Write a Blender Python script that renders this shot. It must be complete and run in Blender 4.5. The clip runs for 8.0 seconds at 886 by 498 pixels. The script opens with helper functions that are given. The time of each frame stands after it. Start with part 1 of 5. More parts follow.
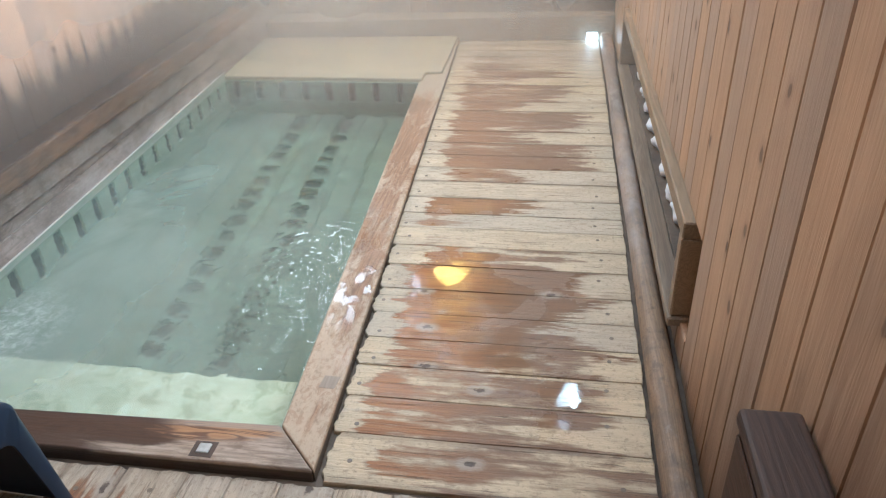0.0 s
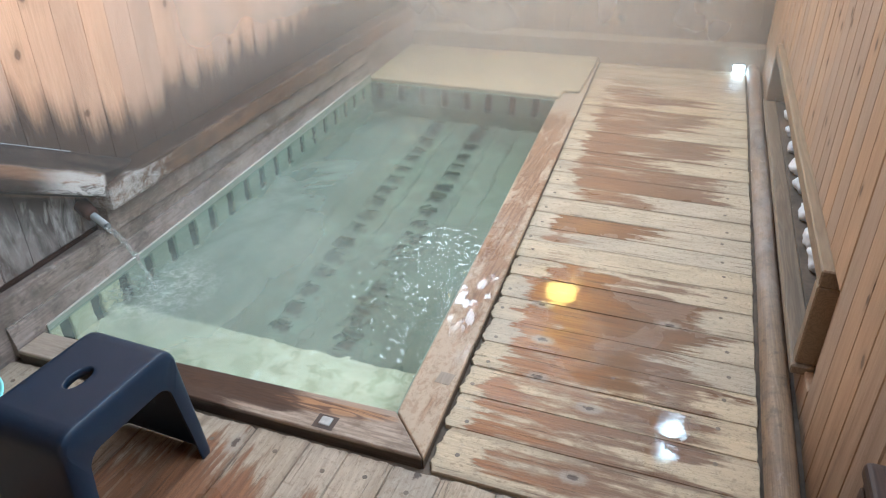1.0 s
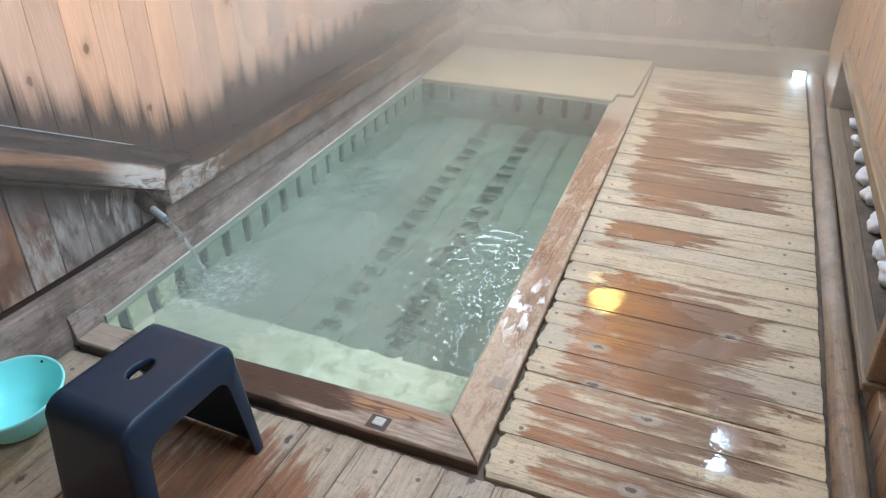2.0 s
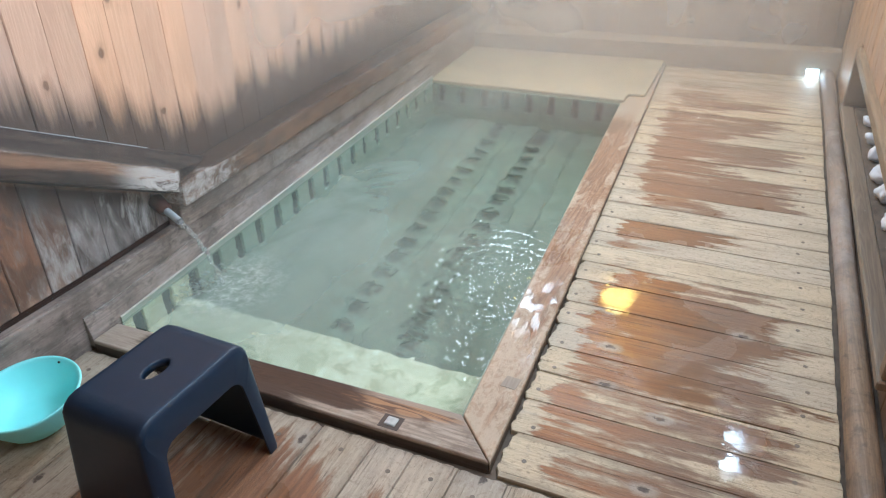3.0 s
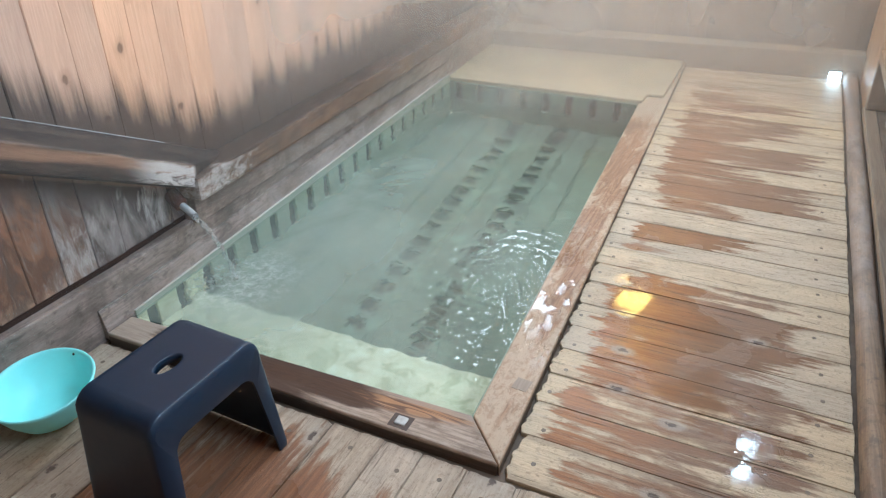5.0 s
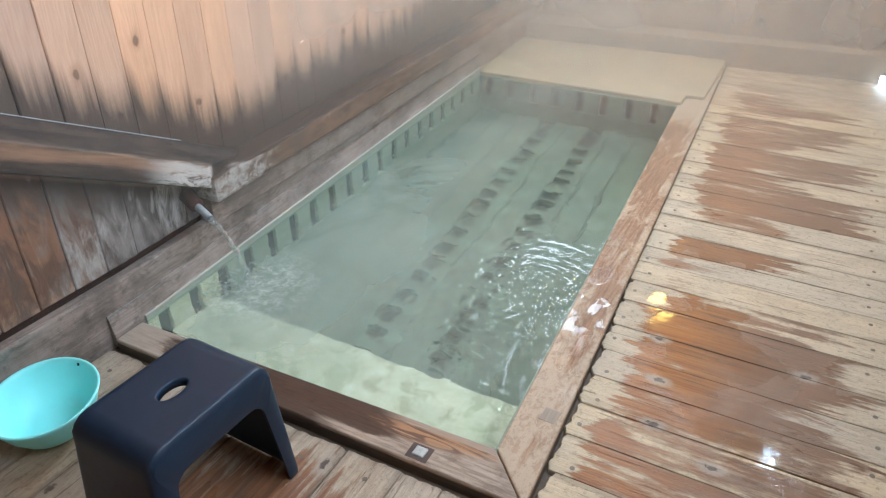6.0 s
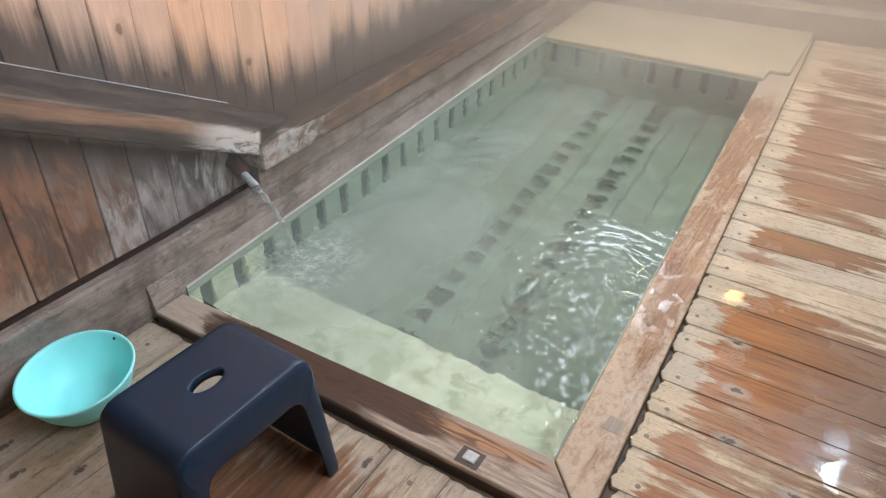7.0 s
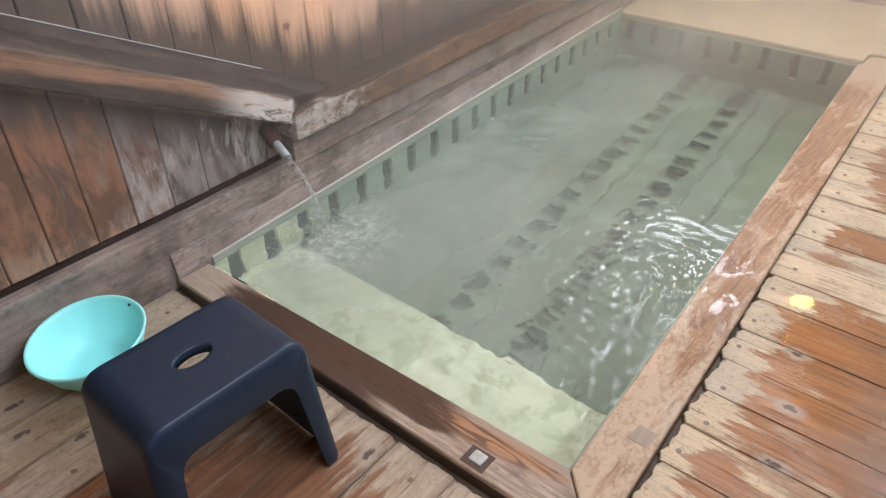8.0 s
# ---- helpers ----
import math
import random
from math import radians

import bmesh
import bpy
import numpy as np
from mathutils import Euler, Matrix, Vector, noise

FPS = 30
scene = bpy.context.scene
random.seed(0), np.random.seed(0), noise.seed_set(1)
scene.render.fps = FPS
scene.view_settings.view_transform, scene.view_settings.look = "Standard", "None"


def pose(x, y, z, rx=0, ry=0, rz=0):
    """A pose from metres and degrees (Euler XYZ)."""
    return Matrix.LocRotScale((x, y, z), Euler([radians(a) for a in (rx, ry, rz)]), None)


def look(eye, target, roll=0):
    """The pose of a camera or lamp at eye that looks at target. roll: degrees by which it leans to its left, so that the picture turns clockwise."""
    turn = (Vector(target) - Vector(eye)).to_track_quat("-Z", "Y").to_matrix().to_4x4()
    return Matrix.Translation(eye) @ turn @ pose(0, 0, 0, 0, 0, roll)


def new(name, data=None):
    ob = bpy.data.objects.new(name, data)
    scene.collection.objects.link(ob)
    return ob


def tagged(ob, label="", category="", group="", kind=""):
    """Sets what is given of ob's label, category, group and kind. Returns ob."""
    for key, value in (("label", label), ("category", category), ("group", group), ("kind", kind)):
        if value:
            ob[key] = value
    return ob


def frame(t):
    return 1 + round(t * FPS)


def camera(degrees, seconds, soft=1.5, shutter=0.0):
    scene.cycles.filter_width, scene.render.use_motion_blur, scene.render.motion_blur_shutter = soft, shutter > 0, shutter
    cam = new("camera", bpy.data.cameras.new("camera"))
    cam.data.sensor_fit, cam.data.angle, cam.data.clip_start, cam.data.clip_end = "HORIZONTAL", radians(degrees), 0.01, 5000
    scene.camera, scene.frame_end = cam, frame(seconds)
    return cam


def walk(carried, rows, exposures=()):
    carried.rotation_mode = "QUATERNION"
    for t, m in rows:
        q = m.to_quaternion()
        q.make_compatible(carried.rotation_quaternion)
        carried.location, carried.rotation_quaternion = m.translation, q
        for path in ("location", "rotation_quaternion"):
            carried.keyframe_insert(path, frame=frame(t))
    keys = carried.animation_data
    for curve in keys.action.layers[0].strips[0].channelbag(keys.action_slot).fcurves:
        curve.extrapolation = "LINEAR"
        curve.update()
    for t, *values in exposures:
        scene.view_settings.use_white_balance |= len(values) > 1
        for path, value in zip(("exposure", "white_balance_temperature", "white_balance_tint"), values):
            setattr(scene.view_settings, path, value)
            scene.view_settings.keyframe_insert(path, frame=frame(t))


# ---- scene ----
cam = camera(63.9, 8.0, 1.2)
PATH = [
    (0, (0.575, -1.107, 1.221), (0.282, 0.58, 0.187), -2.4),
    (0.5, (0.552, -1.153, 1.245), (0.071, 0.497, 0.221), -1.4),
    (1, (0.538, -1.183, 1.257), (-0.05, 0.445, 0.255), -0.4),
    (1.5, (0.502, -1.181, 1.249), (-0.148, 0.431, 0.259), -0.1),
    (2, (0.482, -1.183, 1.243), (-0.205, 0.41, 0.248), -0.5),
    (3.5, (0.49, -1.191, 1.246), (-0.236, 0.388, 0.256), -1.4),
    (4, (0.494, -1.187, 1.244), (-0.241, 0.388, 0.256), -1.3),
    (4.5, (0.49, -1.185, 1.244), (-0.253, 0.385, 0.253), -1.2),
    (5.8, (0.439, -1.1, 1.263), (-0.345, 0.428, 0.238), -0.1),
    (6, (0.408, -1.055, 1.256), (-0.391, 0.46, 0.222), -0.0),
    (6.5, (0.342, -0.985, 1.235), (-0.48, 0.484, 0.154), 0.7),
    (7, (0.303, -0.935, 1.214), (-0.581, 0.469, 0.097), 0.4),
    (7.5, (0.294, -0.875, 1.165), (-0.672, 0.448, 0.018), -0.2),
    (8, (0.348, -0.78, 1.147), (-0.701, 0.468, -0.012), -1.0),
]
walk(cam, [(t, look(eye, target, roll)) for t, eye, target, roll in PATH], [(0, 0.25, 5180, 2), (4.5, 0.21, 5180, 2), (6.5, 0.17, 5450, 4), (8, 0.21, 5900, 11)])

# ---- world and light ----
world = bpy.data.worlds.new("world")
scene.world = world
world.use_nodes = True
wt = world.node_tree
sky = wt.nodes.new("ShaderNodeTexSky")
sky.sky_type, sky.sun_disc = "NISHITA", False
sky.sun_elevation, sky.sun_rotation = radians(28), radians(200)
wt.nodes["Background"].inputs["Strength"].default_value = 0.1
wt.links.new(sky.outputs[0], wt.nodes["Background"].inputs["Color"])


def area(name, m, sx, sy, watts, colour):
    lamp = bpy.data.lights.new(name, "AREA")
    lamp.shape, lamp.size, lamp.size_y, lamp.energy, lamp.color = "RECTANGLE", sx, sy, watts, colour
    ob = new(name, lamp)
    ob.matrix_world = m
    return ob


# Daylight in the high far window; the roof opening and east window are added, unseen.
area("roof_daylight", pose(-0.15, 1.9, 2.58), 0.6, 1.6, 40, (0.93, 0.975, 1.0))
area("window_daylight", look((-0.85, 3.66, 2.15), (-0.5, 0.6, 0.6)), 0.8, 0.56, 27, (0.95, 0.98, 1.0))
# Lamp of the added east window, which brightens the west wall.
area("window_daylight", look((0.99, 0.1, 1.86), (-1.1, 0.0, 0.4)), 1.3, 0.6, 34, (0.95, 0.98, 1.0))


# ---- materials ----


class Graph:
    """A short way to write shader nodes."""

    def __init__(self, name):
        self.mat = bpy.data.materials.new(name)
        self.mat.use_nodes = True
        self.t = self.mat.node_tree
        self.bsdf = self.t.nodes["Principled BSDF"]
        self.out = self.t.nodes["Material Output"]

    def put(self, socket, value):
        if isinstance(value, bpy.types.NodeSocket):
            self.t.links.new(value, socket)
        else:
            socket.default_value = value

    def node(self, kind, out=0, props=(), **ins):
        n = self.t.nodes.new(kind)
        for k, v in props:
            if k == "operation":
                n.operation = v
            elif k == "data_type":
                n.data_type = v
            elif k == "feature":
                n.feature = v
            elif k == "wave_type":
                n.wave_type = v
        for k, v in ins.items():
            self.put(n.inputs[int(k[1:])], v)
        return n.outputs[out]

    def m(self, op, a, b=0.0, c=0.0):
        n = self.t.nodes.new("ShaderNodeMath")
        n.operation = op
        for s, v in zip(n.inputs, (a, b, c)):
            self.put(s, v)
        return n.outputs[0]

    def step(self, v, lo, hi):
        n = self.t.nodes.new("ShaderNodeMapRange")
        n.interpolation_type = "SMOOTHSTEP"
        for s, x in zip(n.inputs, (v, lo, hi, 0.0, 1.0)):
            self.put(s, x)
        return n.outputs[0]

    def mix(self, f, a, b):
        n = self.t.nodes.new("ShaderNodeMix")
        n.data_type = "RGBA"
        self.put(n.inputs[0], f)
        for s, v in ((n.inputs[6], a), (n.inputs[7], b)):
            self.put(s, v if isinstance(v, bpy.types.NodeSocket) else (*v, 1.0))
        return n.outputs[2]

    def place(self):
        return self.node("ShaderNodeNewGeometry")

    def rand(self):
        return self.node("ShaderNodeObjectInfo", out=5)

    def xyz(self, v):
        n = self.t.nodes.new("ShaderNodeSeparateXYZ")
        self.put(n.inputs[0], v)
        return n.outputs

    def stretch(self, v, s, off=None):
        n = self.t.nodes.new("ShaderNodeVectorMath")
        n.operation = "MULTIPLY"
        self.put(n.inputs[0], v)
        self.put(n.inputs[1], s)
        o = n.outputs[0]
        if off is not None:
            k = self.t.nodes.new("ShaderNodeCombineXYZ")
            for i, f in enumerate((37.0, 53.0, 71.0)):
                self.put(k.inputs[i], self.m("MULTIPLY", off, f))
            a = self.t.nodes.new("ShaderNodeVectorMath")
            self.put(a.inputs[0], o)
            self.put(a.inputs[1], k.outputs[0])
            o = a.outputs[0]
        return o

    def noise(self, v, scale=1.0, detail=4.0, rough=0.55, warp=0.0):
        n = self.t.nodes.new("ShaderNodeTexNoise")
        self.put(n.inputs["Vector"], v)
        n.inputs["Scale"].default_value, n.inputs["Detail"].default_value = scale, detail
        n.inputs["Roughness"].default_value, n.inputs["Distortion"].default_value = rough, warp
        return n.outputs[0]

    def bump(self, h, strength, dist=0.002):
        n = self.t.nodes.new("ShaderNodeBump")
        n.inputs["Strength"].default_value, n.inputs["Distance"].default_value = strength, dist
        self.put(n.inputs["Height"], h)
        return n.outputs["Normal"]

    def done(self, colour, rough=0.5, normal=None, spec=None, metal=0.0):
        self.put(self.bsdf.inputs["Base Color"], colour if isinstance(colour, bpy.types.NodeSocket) else (*colour, 1.0))
        self.put(self.bsdf.inputs["Roughness"], rough)
        self.put(self.bsdf.inputs["Metallic"], metal)
        if spec is not None:
            self.bsdf.inputs["Specular IOR Level"].default_value = spec
        if normal is not None:
            self.put(self.bsdf.inputs["Normal"], normal)
        return self.mat


def grain_vec(axis, across, along):
    s = [across, across, across]
    s[axis] = along
    return s


def timber(name, axis, light, dark, grain=0.5, rough=0.6, knots=True, stain=None, vary=0.25, bump=0.5, turn=0.0, face=2):
    """Sawn wood with fibres along the axis; stain(g, pos, colour) may lay marks over it. Returns the material."""
    g = Graph(name)
    pos, r = g.place(), g.rand()
    if turn:
        mp = g.t.nodes.new("ShaderNodeMapping")
        g.put(mp.inputs["Vector"], pos)
        mp.inputs["Rotation"].default_value = (turn, 0.0, 0.0)
        pos = mp.outputs[0]
    fine = g.noise(g.stretch(pos, grain_vec(axis, 130, 7), r), 1, 6, 0.65, 0.3)
    ring = g.noise(g.stretch(pos, grain_vec(axis, 26, 1.2), r), 1, 3, 0.5, 1.4)
    rings = g.m("FRACT", g.m("MULTIPLY", ring, 7.0))
    rings = g.m("ABSOLUTE", g.m("SUBTRACT", rings, 0.5))
    f = g.m("ADD", g.m("MULTIPLY", fine, 0.6), g.m("MULTIPLY", rings, 0.75))
    col = g.mix(g.m("MULTIPLY", g.step(f, 0.25, 0.8), grain), light, dark)
    tone = g.m("MULTIPLY_ADD", r, vary, 1.0 - vary / 2)
    big = g.noise(g.stretch(pos, grain_vec(axis, 8, 2.6), r), 1, 5, 0.6)
    tone = g.m("MULTIPLY", tone, g.m("MULTIPLY_ADD", big, 0.5, 0.75))
    h = g.node("ShaderNodeHueSaturation", i0=0.5, i1=g.m("MULTIPLY_ADD", r, 0.25, 0.88), i2=tone, i3=1.0, i4=col)
    if knots:
        v = g.t.nodes.new("ShaderNodeTexVoronoi")
        v.voronoi_dimensions = "2D"
        flat = [i for i in range(3) if i not in (axis, face)][0]
        part_ = g.xyz(pos)
        warp = g.m("MULTIPLY", g.noise(pos, 22, 3), 0.16)
        kw = g.t.nodes.new("ShaderNodeCombineXYZ")
        g.put(kw.inputs[0], g.m("ADD", g.m("MULTIPLY_ADD", part_[flat], 8.5, warp), g.m("MULTIPLY", r, 37.0)))
        g.put(kw.inputs[1], g.m("ADD", g.m("MULTIPLY_ADD", part_[axis], 6.2, warp), g.m("MULTIPLY", r, 53.0)))
        g.put(v.inputs["Vector"], kw.outputs[0])
        v.inputs["Scale"].default_value = 1.0
        wob = g.m("ADD", v.outputs["Distance"], g.m("MULTIPLY", fine, 0.05))
        rare = g.step(g.xyz(v.outputs["Color"])[0], 0.62, 0.66)
        knot = g.m("MULTIPLY", rare, g.m("SUBTRACT", 1.0, g.step(wob, 0.08, 0.125)))
        halo = g.m("MULTIPLY", rare, g.m("SUBTRACT", 1.0, g.step(wob, 0.1, 0.26)))
        h = g.mix(g.m("MULTIPLY", halo, 0.35), h, tuple(c * 0.8 for c in dark))
        h = g.mix(g.m("MULTIPLY", knot, 0.8), h, tuple(c * 0.42 for c in dark))
    height = g.m("ADD", fine, g.m("MULTIPLY", rings, 0.6))
    if stain:
        h, rough, height = stain(g, pos, r, h, rough, height)
    return g.done(h, rough, g.bump(height, bump, 0.0015), 0.32)


def deck_stain(axis, puddles=(), knots=(), wet_part=0.5, cool=None, film_from=None, browns=((0.40, 0.178, 0.066), (0.24, 0.098, 0.038))):
    """Bleached boards whose worn middle is wet and shows the wood below. Each board's object colour says where along it the worn part
    begins and ends (metres, 2 added) and how far it is worn; puddles = (x, y, radius) of standing water, knots = (x, y)."""
    def lay(g, pos, r, col, rough, height):
        x, y, z = g.xyz(pos)
        u = (x, y, z)[axis]
        info = g.t.nodes.new("ShaderNodeObjectInfo")
        begin, end, much = g.xyz(info.outputs["Color"])
        fibre = g.noise(g.stretch(pos, grain_vec(axis, 95, 4), r), 1, 5, 0.65)
        ragged = g.noise(g.stretch(pos, grain_vec(axis, 34, 11), r), 1, 5, 0.68, 0.4)
        streak = g.noise(g.stretch(pos, grain_vec(axis, 26, 2.2), r), 1, 5, 0.62, 0.3)
        wide = g.noise(g.stretch(pos, grain_vec(axis, 7, 3.4)), 1, 4, 0.6, 0.3)
        away = g.m("ADD", g.m("MULTIPLY", g.m("SUBTRACT", ragged, 0.5), 0.10), g.m("MULTIPLY", g.m("SUBTRACT", streak, 0.5), 0.30))
        away = g.m("ADD", away, g.m("MULTIPLY", g.m("SUBTRACT", wide, 0.5), 0.14))
        enter = g.m("SUBTRACT", u, g.m("SUBTRACT", begin, 2.0))
        enter = g.m("ADD", enter, g.m("MULTIPLY", away, 0.75))
        leave = g.m("SUBTRACT", g.m("SUBTRACT", end, 2.0), u)
        leave = g.m("ADD", leave, g.m("MULTIPLY", away, 1.5))
        inside = g.m("MULTIPLY", g.step(enter, -0.012, 0.03), g.step(leave, -0.06, 0.10))
        patch = g.m("ADD", g.m("MULTIPLY", g.m("SUBTRACT", streak, 0.5), 1.5), g.m("MULTIPLY", g.m("SUBTRACT", wide, 0.5), 1.1))
        patch = g.m("ADD", patch, g.m("MULTIPLY", g.m("SUBTRACT", ragged, 0.5), 0.5))
        worn = g.m("MULTIPLY", inside, g.m("ADD", g.m("MULTIPLY", much, 0.88), g.m("MULTIPLY", patch, 1.15)))
        worn = g.m("ADD", worn, g.m("MULTIPLY", g.m("SUBTRACT", fibre, 0.5), 0.10))
        wet = g.step(worn, *((0.30, 0.66) if axis == 0 else (0.16, 0.80)))
        damp = g.step(g.m("ADD", worn, g.m("MULTIPLY", patch, 0.6)), 0.12, 0.52)
        brown = g.mix(g.step(fibre, 0.3, 0.7), *browns)
        if cool is not None:
            brown = g.mix(g.m("MULTIPLY", g.step(g.m("MULTIPLY_ADD", ragged, 0.3, x), cool + 0.08, cool + 0.4), 0.75), brown, (0.17, 0.112, 0.076))
            # Farther browns turn greyer, the steam's haze put into the colour.
            brown = g.mix(g.m("MULTIPLY", g.step(y, 0.7, 1.3), 0.6), brown, (0.26, 0.155, 0.096))
        grey = g.noise(g.stretch(pos, grain_vec(axis, 7.0, 2.2), r), 1, 5, 0.65, 0.4)
        brown = g.mix(g.m("MULTIPLY", g.step(grey, 0.47, 0.75), 0.4), brown, (0.20, 0.14, 0.10))
        speck = g.noise(pos, 55, 5, 0.7)
        col = g.mix(g.m("MULTIPLY", g.step(grey, 0.48, 0.72), 0.38), col, (0.31, 0.255, 0.195))
        col = g.mix(g.m("MULTIPLY", g.step(speck, 0.52, 0.68), 0.5), col, (0.21, 0.15, 0.098))
        moist = g.noise(g.stretch(pos, grain_vec(axis, 9, 4)), 1, 6, 0.65, 0.6)
        col = g.mix(g.m("MULTIPLY", g.step(moist, 0.50, 0.60), 0.30), col, (0.32, 0.24, 0.16))
        col = g.mix(g.m("MULTIPLY", damp, 0.6), col, (0.27, 0.195, 0.13))
        col = g.mix(g.m("MULTIPLY", wet, 0.92), col, brown)
        crust = g.step(g.noise(g.stretch(pos, grain_vec(axis, 34, 11), r), 1, 5, 0.7), 0.58, 0.68)
        crust = g.m("MULTIPLY", crust, g.m("SUBTRACT", 0.36, g.m("MULTIPLY", wet, 0.3)))
        col = g.mix(crust, col, (0.52, 0.45, 0.36))
        loc = g.xyz(g.node("ShaderNodeTexCoord", out=3))
        rim = g.m("ADD", g.m("ABSOLUTE", loc[1]), g.m("MULTIPLY", g.m("SUBTRACT", ragged, 0.5), 0.03))
        col = g.mix(g.m("MULTIPLY", g.step(rim, 0.050, 0.068), 0.4), col, (0.15, 0.105, 0.075))
        crack = g.noise(g.stretch(pos, grain_vec(axis, 150, 6), r), 1, 4, 0.6, 0.4)
        crack = g.step(crack, 0.61, 0.68)
        col = g.mix(g.m("MULTIPLY", crack, 0.6), col, (0.10, 0.07, 0.05))
        pit = g.noise(g.stretch(pos, grain_vec(axis, 260, 110), r), 1, 4, 0.7)
        col = g.mix(g.m("MULTIPLY", g.step(pit, 0.56, 0.70), 0.5), col, (0.12, 0.088, 0.062))
        height = g.m("SUBTRACT", g.m("MULTIPLY_ADD", pit, 1.2, height), g.m("MULTIPLY", crack, 1.2))
        swirl = g.noise(pos, 80, 4, 0.7, 0.6)
        for kx, ky in knots:
            dx, dy = g.m("SUBTRACT", x, kx), g.m("SUBTRACT", y, ky)
            k2 = [1.0, 1.0]
            k2[axis] = 0.55
            dx, dy = g.m("MULTIPLY", dx, k2[0]), g.m("MULTIPLY", dy, k2[1])
            d = g.m("SQRT", g.m("ADD", g.m("MULTIPLY", dx, dx), g.m("MULTIPLY", dy, dy)))
            d = g.m("ADD", d, g.m("MULTIPLY", g.m("SUBTRACT", swirl, 0.5), 0.022))
            col = g.mix(g.m("MULTIPLY", g.m("SUBTRACT", 1.0, g.step(d, 0.012, 0.026)), 0.75), col, (0.40, 0.335, 0.265))
            core = g.m("SUBTRACT", 1.0, g.step(d, 0.005, 0.010))
            col = g.mix(g.m("MULTIPLY", core, 0.85), col, (0.085, 0.06, 0.05))
            height = g.m("SUBTRACT", height, core)
        film = g.noise(pos, 4.5, 4, 0.55, 0.4)
        pool = g.m("MAXIMUM", g.m("MULTIPLY", wet, g.step(film, 0.30, 0.62)), g.m("MULTIPLY", g.m("MULTIPLY", g.step(film, 0.44, 0.62), damp), 0.7))
        pool = g.m("MULTIPLY", pool, wet_part)
        if film_from is not None:
            pool = g.m("MULTIPLY", pool, g.m("MULTIPLY", g.step(y, film_from, film_from + 0.27), g.step(y, 1.9, 1.2)))
        edge = g.noise(pos, 22, 4, 0.6, 0.5)
        drops = g.noise(g.stretch(pos, grain_vec(axis, 120, 60)), 1, 3, 0.6, 0.5)
        height = g.m("MULTIPLY", height, g.m("SUBTRACT", 1.0, g.m("MULTIPLY", pool, 0.9)))
        for px, py, pr in puddles:
            dx, dy = g.m("SUBTRACT", x, px), g.m("SUBTRACT", y, py)
            d = g.m("SQRT", g.m("ADD", g.m("MULTIPLY", dx, dx), g.m("MULTIPLY", dy, dy)))
            beads = g.m("MULTIPLY", g.step(drops, 0.57, 0.61), g.m("SUBTRACT", 1.0, g.step(d, pr * 1.2, pr * 2.3)))
            d = g.m("SUBTRACT", d, g.m("MULTIPLY", edge, pr * 2.6))
            still = g.m("MAXIMUM", beads, g.m("SUBTRACT", 1.0, g.step(d, pr * -0.3, pr * -0.22)))
            pool = g.m("MAXIMUM", pool, still)
            height = g.m("MULTIPLY", height, g.m("SUBTRACT", 1.0, g.m("MULTIPLY", still, 0.96)))
        rough = g.m("SUBTRACT", 0.5, g.m("MULTIPLY", pool, 0.45))
        height = g.m("ADD", height, g.m("MULTIPLY", g.noise(pos, 15, 2), g.m("MULTIPLY", pool, 0.35)))
        return col, rough, height
    return lay


